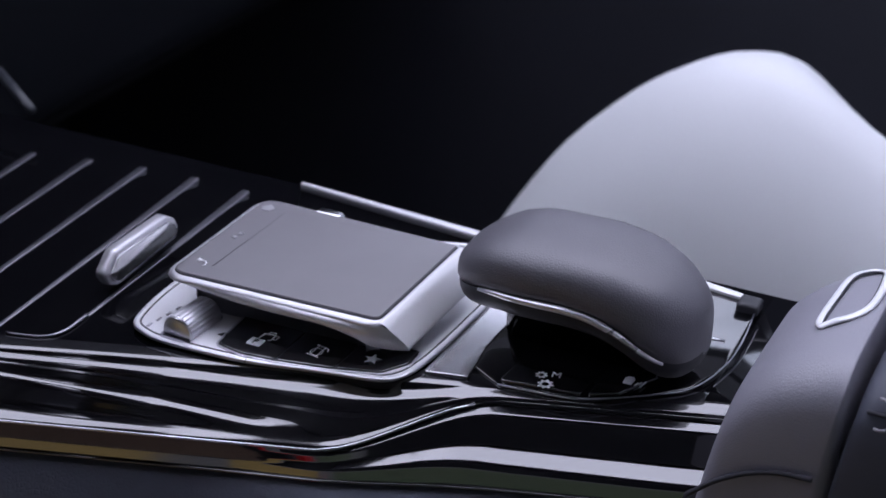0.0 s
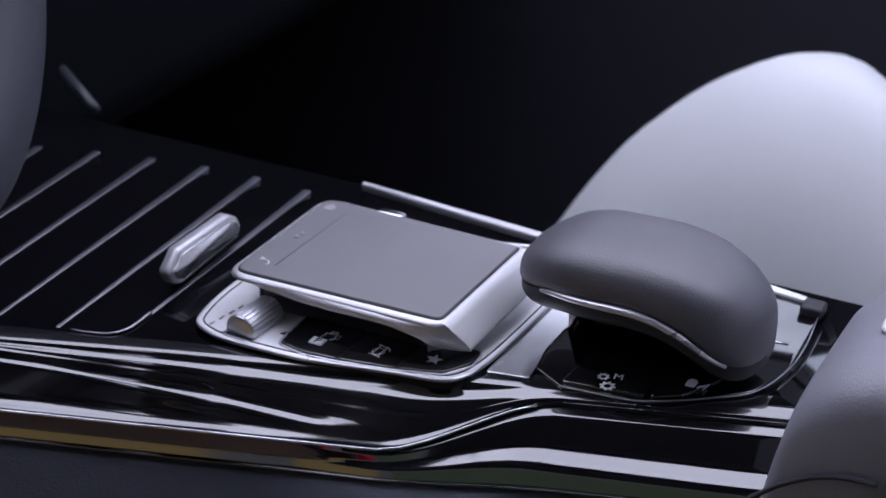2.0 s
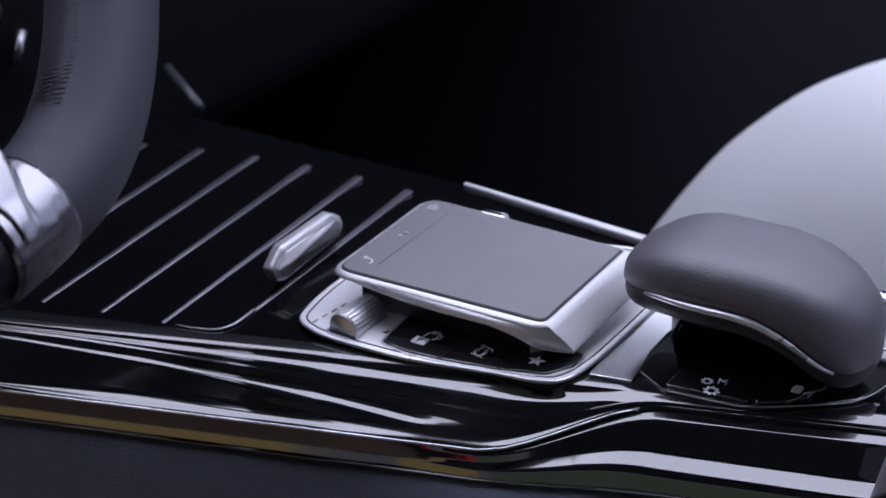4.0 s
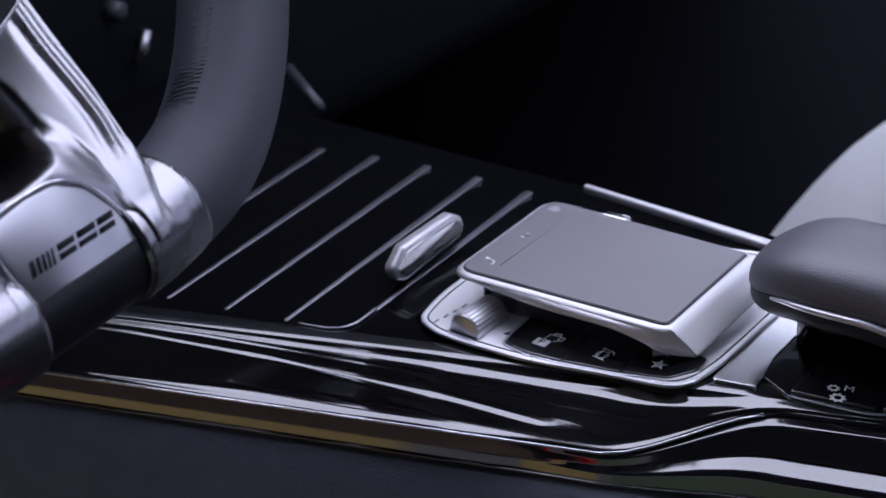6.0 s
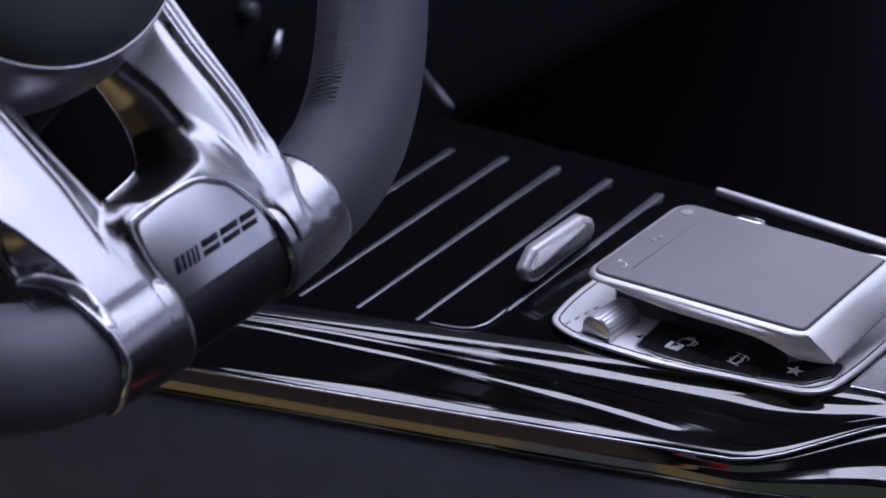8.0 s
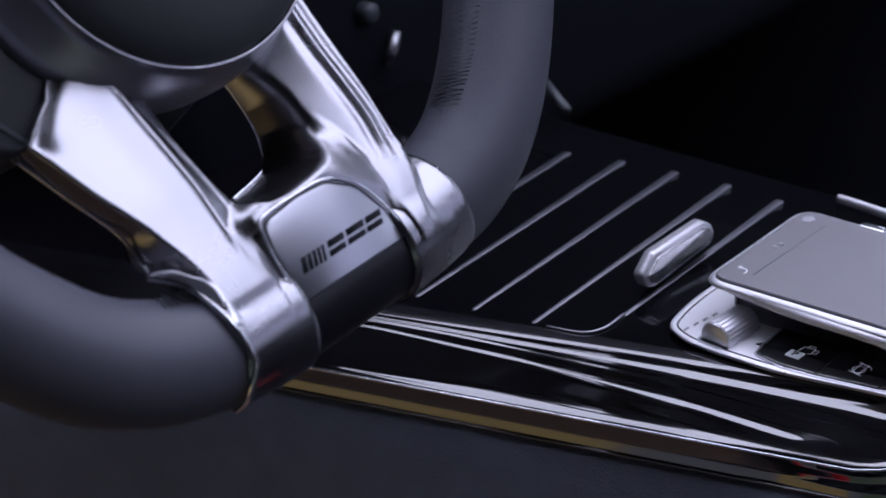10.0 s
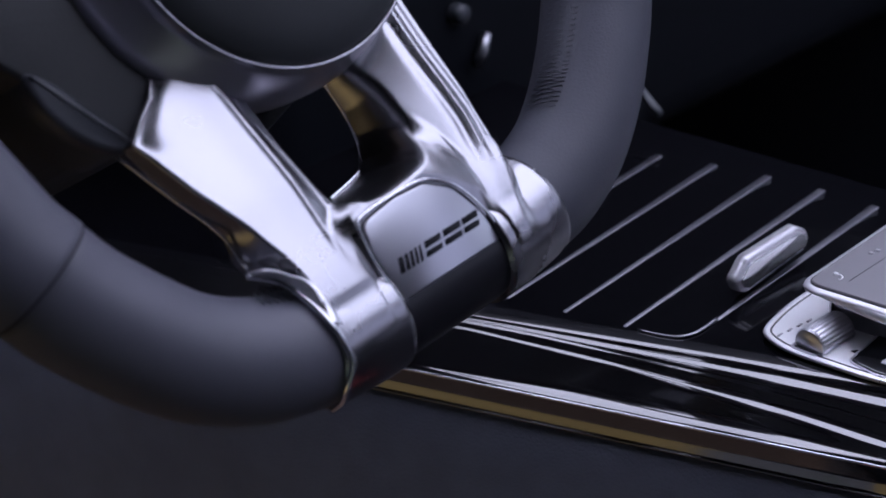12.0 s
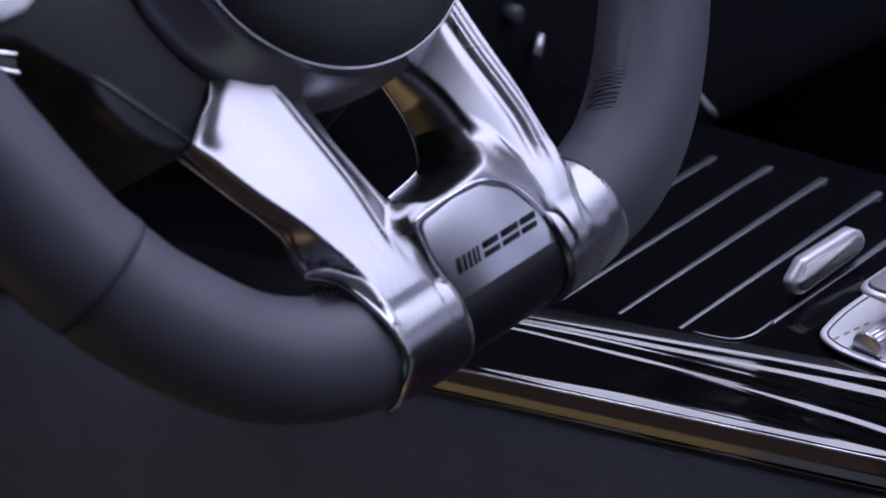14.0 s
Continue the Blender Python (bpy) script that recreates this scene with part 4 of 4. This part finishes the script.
def ease(a, b, x):
    t = np.clip((x - a) / (b - a), 0, 1)
    return t * t * (3 - 2 * t)


def soft_max(a, b, k):
    t = np.clip(0.5 + 0.5 * (a - b) / k, 0, 1)
    return b * (1 - t) + a * t + k * t * (1 - t)


def smooth_table(v, xs, ys, w=3.0):
    return sum(np.interp(v + w * q, xs, ys) for q in np.linspace(-1, 1, 7)) / 7


def casting_height(x, y):
    """Height over the wheel's plane in mm: arms, saddles and bridge blended into one another."""
    saddle = RC * 1000 + np.sqrt(np.maximum(18.95 ** 2 - y * y, 0.0)) - 3.0 * np.maximum(np.abs(y) - 18.9, 0)
    slope = smooth_table(y, [4, 10, 16, 22, 32, 46, 58, 69, 76, 90], [1.3, 0.6, -0.6, -2.2, -5.0, -8.7, -12.5, -16.0, -18.0, -22.0])
    run_ = np.where(y < 5, saddle, np.where(y > 12, slope, saddle + (slope - saddle) * ease(5, 12, y)))
    # left arm: broad, slightly hollow face, a ridge and a bevelled flank towards the opening
    ridge = smooth_table(y, [3, 15, 30, 43, 70, 82], [-31, -31, -30, -29.6, -31, -31.9])
    foot = smooth_table(y, [3, 10, 15, 30, 43, 70, 82], [-27.4, -25.6, -25, -23.4, -23.8, -27.4, -28.6])
    drop = smooth_table(y, [6, 16, 28, 42], [0.0, 0.4, 1.1, 2.9])
    left = run_ - 0.55 * np.exp(-((x - ridge + 11) / 8) ** 2) * ease(14, 40, y) - drop * ease(0, 1, (x - ridge) / np.maximum(foot - ridge, 1)) + 0.35 * np.exp(-((x - ridge) / 1.1) ** 2) * ease(14, 30, y)
    left = left - 0.5 * np.maximum(x - foot, 0) * ease(26, 36, y)
    edge_l = smooth_table(y, [18, 28, 39.5, 54, 63, 73, 88], [-43.6, -46, -49.9, -56.8, -60.3, -63.4, -46], 1.5)
    left = left - 1.3 * np.exp(-((x - edge_l - 1.5) / 4.2) ** 2) * ease(66, 73, y)
    # right arm: narrow double ridge along its outer edge and a deep scoop inwards
    ridge_r = smooth_table(y, [5, 12, 20, 36, 61, 75], [26.6, 28.2, 31, 34, 34, 35])
    out_r = smooth_table(y, [5, 14, 20, 26, 43, 58, 76], [31, 34.5, 36.4, 37.8, 39.6, 40.4, 41.5])
    inward = np.maximum(ridge_r - x, 0)
    scoop = smooth_table(y, [4, 16, 30, 45, 60, 75], [0.03, 0.10, 0.20, 0.24, 0.32, 0.42])
    crease = smooth_table(y, [8, 11, 24, 34.5, 53, 70], [28.5, 27.4, 24.7, 22.4, 15, 10])
    beyond = crease - x
    steep = smooth_table(y, [8, 20, 40, 60], [0.05, 0.45, 0.6, 0.3])
    right = run_ - scoop * (np.sqrt(inward ** 2 + 4) - 2) - steep * 0.5 * (beyond + np.sqrt(beyond ** 2 + 1.2)) - 0.8 * np.exp(-((inward - 2.4) / 2.0) ** 2) * ease(14, 34, y) * (inward > 0)
    right = right - 0.55 * np.exp(-((x - ridge_r - 2.8) / 1.5) ** 2) * ease(18, 30, y)
    right = right - 0.9 * np.maximum(x - out_r, 0)
    right = soft_max(right, saddle, 3.0)
    # bridge behind the emblem plate, rolling off towards the opening
    y1 = smooth_table(x, [-25, -12, -5, 5, 12, 20, 27], [26, 29, 30.2, 29, 25, 17, 9], 2.0)
    w1 = smooth_table(x, [-5, 4, 12, 20], [5.0, 6.0, 9.0, 14.0], 2.0)
    t = np.maximum(y - y1, 0) / w1
    bridge = -0.55 * np.maximum(-23.0 - x, 0) - 1.0 * np.maximum(x - 23, 0) - 0.75 - np.where(t < 1.4, 4.0 * t * t, 4.0 * 1.96 + 11.2 * (t - 1.4))
    base_ = np.where(x < -5, soft_max(left, bridge, 2.5), soft_max(right, bridge, 5.0))
    inside = ease(-26.5, -23.0, x) * (1 - ease(21.3, 25.5, x)) * (1 - ease(22, 27, y))
    low_ = base_ * (1 - inside) + np.minimum(bridge, -0.75) * inside
    return np.where(y < 27, low_, base_) - 0.3 * np.exp(-((x - foot) / 1.6) ** 2) * ease(9, 16, y) * (1 - ease(24, 32, y))


angles = np.linspace(0, math.tau, NA, endpoint=False)
corner_angles = np.array([math.atan2(p[1] - MID.y, p[0] - MID.x) % math.tau for p in OUTER])
for ca in corner_angles:
    angles[np.argmin(np.abs(angles - ca))] = ca
angles = np.sort(angles)
r_in, r_out = reach(HOLE, angles), reach(OUTER, angles)
r_in = sum(np.roll(r_in, k) for k in range(-4, 5)) / 9
steps = np.linspace(0, 1, NR)
steps = 0.5 * steps + 0.5 * (steps - np.sin(math.tau * steps) / math.tau)
rad = r_in[:, None] + (r_out - r_in)[:, None] * steps[None, :]
gx, gy = MID.x + rad * np.cos(angles)[:, None], MID.y + rad * np.sin(angles)[:, None]
gh = casting_height(gx, gy)
near_hole = smooth_table(np.degrees(angles), [0, 60, 80, 110, 140, 235, 260, 330, 360], [6.0, 6.0, 4.0, 3.0, 2.0, 2.0, 4.5, 5.5, 6.0], 8)
inner_s = np.clip((rad - r_in[:, None]) / near_hole[:, None], 0, 1)
gh = -34 + (gh + 34) * np.sqrt(np.clip(1 - (1 - inner_s) ** 2.4, 0, 1))
outer_s = np.clip((r_out[:, None] - rad) / 1.3, 0, 1)
gh = gh - 0.9 * (1 - np.sqrt(1 - (1 - outer_s) ** 2)) * ease(17, 24, gy)
skin = [[Vector((gx[i, j], gy[i, j], gh[i, j])) * mm for j in range(NR)] for i in range(NA)]
for i in range(NA):
    e = skin[i][-1]
    flare = Vector((-1, 0.1, 0)) * 6 * mm * smoothstep(42, 29, gy[i, -1]) * smoothstep(20, 27, gy[i, -1]) if gx[i, -1] < -30 and gy[i, -1] > 17 else Vector((0, 0, 0))
    deep = (11 if gx[i, -1] < 0 else 15) * mm * smoothstep(16, 24, gy[i, -1]) + 0.002
    skin[i] += [e + flare * 0.04 + Vector((0, 0, -0.0006)), e + flare + Vector((0, 0, -deep))]
part("lower_spokes", grid(skin, close_v=True), M_SATIN, wheel, "satin silver twin lower spokes joined by a bridge round the emblem")
part("spoke_edge_line", tube([Vector(p) * mm for p in spline([(-64, 72.2, -28), (-57.2, 55, -23.4), (-51.8, 40.4, -18.8), (-52.4, 28.6, -14)], 6)], 0.0006, 6), M_CHROME, wheel, "fine bright lower edge of the spoke")
part("opening_edge_line", tube([Vector(p) * mm for p in spline([(11.4, 66, -33.5), (13.3, 54, -33.5), (13.0, 44.4, -33.5), (10.6, 37.6, -33.5), (7.2, 34.9, -33.5), (-6.8, 32.3, -33.5)], 6)], 0.0005, 6), M_CHROME, wheel, "fine bright edge of the opening")
out = [(-19.8, 0.2), (20.3, 0.2), (18.4, 10.5), (12.6, 20.9), (4.0, 26.2), (-7, 26.9), (-21.2, 25.2), (-22.4, 16.7)]
plate = rounded([(x * mm, y * mm) for x, y in out], [0.0005, 0.0005, 0.008, 0.009, 0.006, 0.01, 0.0035, 0.01])
part("plate_gap", slab(offset(plate, -0.0006), -0.004, -0.0003, 0.0001), M_BLACK, wheel)
part("emblem_plate", slab(plate, -0.006, 0.0002, 0.0005), M_PLATE, wheel, "brushed silver emblem plate")
line = [(-19.8, -0.6, 0.2), (-22.4, 8, 0.4), (-23.4, 16.7, 0.4), (-22.6, 25.4, 0.3), (-19, 27.4, 0.2), (-7, 28, 0.2), (4.3, 27.3, 0.2), (13.4, 21.6, 0.2), (19.3, 10.9, 0.4), (21.3, 0.4, 0.4), (21.3, -6, -1.6), (21.3, -12, -5.5), (21.3, -16, -11)]
part("plate_line", tube([Vector(p) * mm for p in spline(line, 5)], 0.0004, 6), M_CHROME, wheel, "fine bright line round the plate")
# plain dark emblem shapes
for i, (x, w) in enumerate(((-17.2, 1.9), (-14.6, 1.3), (-12.5, 1.1), (-10.6, 0.9), (-8.9, 0.8))):
    b = [Vector((x + 1.4 * k + e, 7.2 + 4.4 * k)) * mm for k, e in ((0, 0), (0, w), (1, w), (1, 0))]
    part("emblem_bar", slab(b, -0.0002, 0.0005, 0.0001, 1), M_DARKMARK, wheel)
for x, w in ((-6.4, 6.4), (1.2, 7.0), (9.3, 6.2)):
    for k0, k1 in ((0.0, 0.38), (0.56, 1.0)):
        b = [Vector((x + 1.3 * k + e, 7.3 + 4.4 * k)) * mm for k, e in ((k0, 0), (k0, w), (k1, w), (k1, 0))]
        part("emblem_shape", slab(b, -0.0002, 0.0005, 0.0001, 1), M_DARKMARK, wheel)

# hub, its ring and the surround under it
HC = (6.0, 118.2)


def disc_rows(profile, n=72, centre=HC):
    return [[((centre[0] + r * math.cos(k / n * math.tau)) * mm, (centre[1] + r * math.sin(k / n * math.tau)) * mm, h * mm) for k in range(n)] for r, h in profile]


part("hub_cover", grid(disc_rows([(48.6, -30), (48.8, -12), (48.4, -9.4), (46.7, -7.8), (41, -5.5), (29, -2.5), (14, -1), (1, -0.6)]), close_u=True, cap=True), M_HUB, wheel, "domed dark airbag cover")
part("hub_ring", tube([Vector(p) for p in disc_rows([(49.2, -9.4)])[0]], 0.0005, 6, closed=True), M_SATIN_DARK, wheel, "fine bright ring round the cover")
spread = [1.0 - 0.62 * bell((math.degrees(k / 72 * math.tau) - 285) / 60, 0, 1) for k in range(72)]
surround = [[((HC[0] + (49.2 + (r - 49.2) * spread[k]) * math.cos(k / 72 * math.tau)) * mm, (HC[1] + (49.2 + (r - 49.2) * spread[k]) * math.sin(k / 72 * math.tau)) * mm, h * mm) for k in range(72)]
            for r, h in ((49.3, -10.5), (49.7, -12.2), (51.5, -14.2), (55, -16.6), (59, -19.6), (61.5, -22.6), (62.3, -26), (62.3, -34))]
part("hub_surround", grid(surround, close_u=True), M_SURROUND, wheel, "satin silver surround of the airbag cover")
arm_out = [(-29, 104), (-44, 87), (-59.3, 73.4), (-64, 73), (-74.5, 84), (-78, 99), (-92, 118), (-118, 128), (-122, 160), (-80, 168), (-40, 160)]
part("side_spoke", slab(rounded([(x * mm, y * mm) for x, y in arm_out], 0.003), -0.05, -0.025, 0.002), M_ARM, wheel, "black side spoke with switches")
part("side_spoke_edge", slab([Vector((p[0], p[1])) * mm for p in spline([(-79, 102.5, 0), (-73, 98, 0), (-66.5, 87, 0), (-61.5, 78.5, 0), (-59.4, 73.4, 0), (-64.5, 72.6, 0), (-70.5, 77, 0), (-75.8, 84, 0), (-79.2, 93, 0)], 5, closed=True)], -0.05, -0.0235, 0.002), M_SMOKE, wheel, "smoked grey edge piece")
for strip_ in (((-104, 120.8), (-93.4, 114.8), (-93.6, 113.8), (-104, 119.4)), ((-104, 116.4), (-95, 110), (-95.2, 109), (-104, 115))):
    part("switch_strip", slab(rounded([(x * mm, y * mm) for x, y in strip_], 0.0003), -0.03, -0.0235, 0.0004), M_CHROME, wheel, "chrome switch strip")
part("switch_face", slab(rounded([(x * mm, y * mm) for x, y in ((-104, 119.6), (-93.8, 113.8), (-95.4, 110.2), (-104, 116.2))], 0.0005), -0.03, -0.0245, 0.0004), M_SMOKE, wheel)
part("thumb_switch", slab(rounded([(x * mm, y * mm) for x, y in ((-97, 125.5), (-93, 123.2), (-86, 123.4), (-79, 126.5), (-74, 140), (-97, 146))], 0.003), -0.03, -0.022, 0.0015), M_SILVER, wheel, "silver thumb switch plate")
part("column", grid(disc_rows([(40, -34), (44, -40), (46, -60), (48, -240)], 40), close_u=True, cap=True), M_BLACK, wheel, "black steering column shroud")
part("paddle", slab(rounded([(x * mm, y * mm) for x, y in ((-6, 74), (16, 72), (14, 63), (-2, 58), (-10, 64))], 0.004), -0.06, -0.055, 0.001), M_SMOKE, wheel, "grey shift paddle root")


def stitches(pts, n, inner, lo, hi):
    """Cross stitching along the inner front of a rim section."""
    path = rim_path(pts, 40)
    sel = [path[int(i * (len(path) - 2) / (2 * n))] for i in range(2 * n + 1)]
    zig = []
    for i, p in enumerate(sel):
        q = sel[min(i + 1, 2 * n)] - sel[max(i - 1, 0)]
        nrm = Vector((-q.y, q.x, 0)).normalized() * inner
        a = radians(lo if i % 2 else hi)
        zig.append(p + (nrm * math.cos(a) + Vector((0, 0, 1)) * math.sin(a)) * 0.0184)
    return tube(zig, 0.00045, 6)


part("stitching", merge(stitches(RIGHT[2:8], 64, 1, -4, 14), stitches(RIGHT[2:8], 64, 1, 32, 14)), M_STITCH, wheel, "dark cross stitching")
part("stitching", merge(stitches(LEFT[0:2], 8, -1, 15, 40)), M_STITCH, wheel, "dark cross stitching")
seam = Vector((-105.5 * mm, 54 * mm, RC))
sd = Vector((-0.44, 0.9, 0)).normalized()
part("rim_seam", tube([seam + (sd.cross(Vector((0, 0, 1))) * math.cos(k / 32 * math.tau) + Vector((0, 0, 1)) * math.sin(k / 32 * math.tau)) * 0.0176 for k in range(32)], 0.0006, 6, closed=True, up=sd), M_THREAD, wheel)

# ---- centre stack behind the console ----
stack = thing("centre_stack", "dark centre stack with a small metal toggle and knob", "dashboard panel")
part("panel", block(-0.70, -0.627, 0.38, 1.25, 0.40, 0.70, 0.03), M_STACK, stack)
part("toggle", tube([(-0.622, 0.5262, 0.5022), (-0.62, 0.5315, 0.51), (-0.622, 0.5365, 0.518)], 0.0032, 8), M_SATIN, stack, "small pinkish metal toggle")
part("knob", grid([[(-0.628 + dx, 0.519 + r * math.cos(k / 20 * math.tau), 0.534 + r * math.sin(k / 20 * math.tau)) for k in range(20)] for r, dx in ((0.0055, 0), (0.0055, 0.008), (0.004, 0.0095), (0.001, 0.01))], close_u=True, cap=True), M_SMOKE, stack, "small bluish knob")

# ---- seat-belt buckle beside the console, mirrored in the lacquer ----
buckle = thing("seat_belt_buckle", "black seat-belt buckle with a red button on its stalk", "buckle")
part("stalk", tube([(-0.255, 0.30, 0.0), (-0.26, 0.30, 0.2), (-0.27, 0.298, 0.35)], 0.008, 8), M_BLACK, buckle)
part("housing", block(-0.290, -0.240, 0.286, 0.304, 0.34, 0.400, 0.004), M_BLACK, buckle)
part("red_button", block(-0.282, -0.248, 0.2895, 0.3005, 0.397, 0.4065, 0.0015), M_RED, buckle, "red release button")
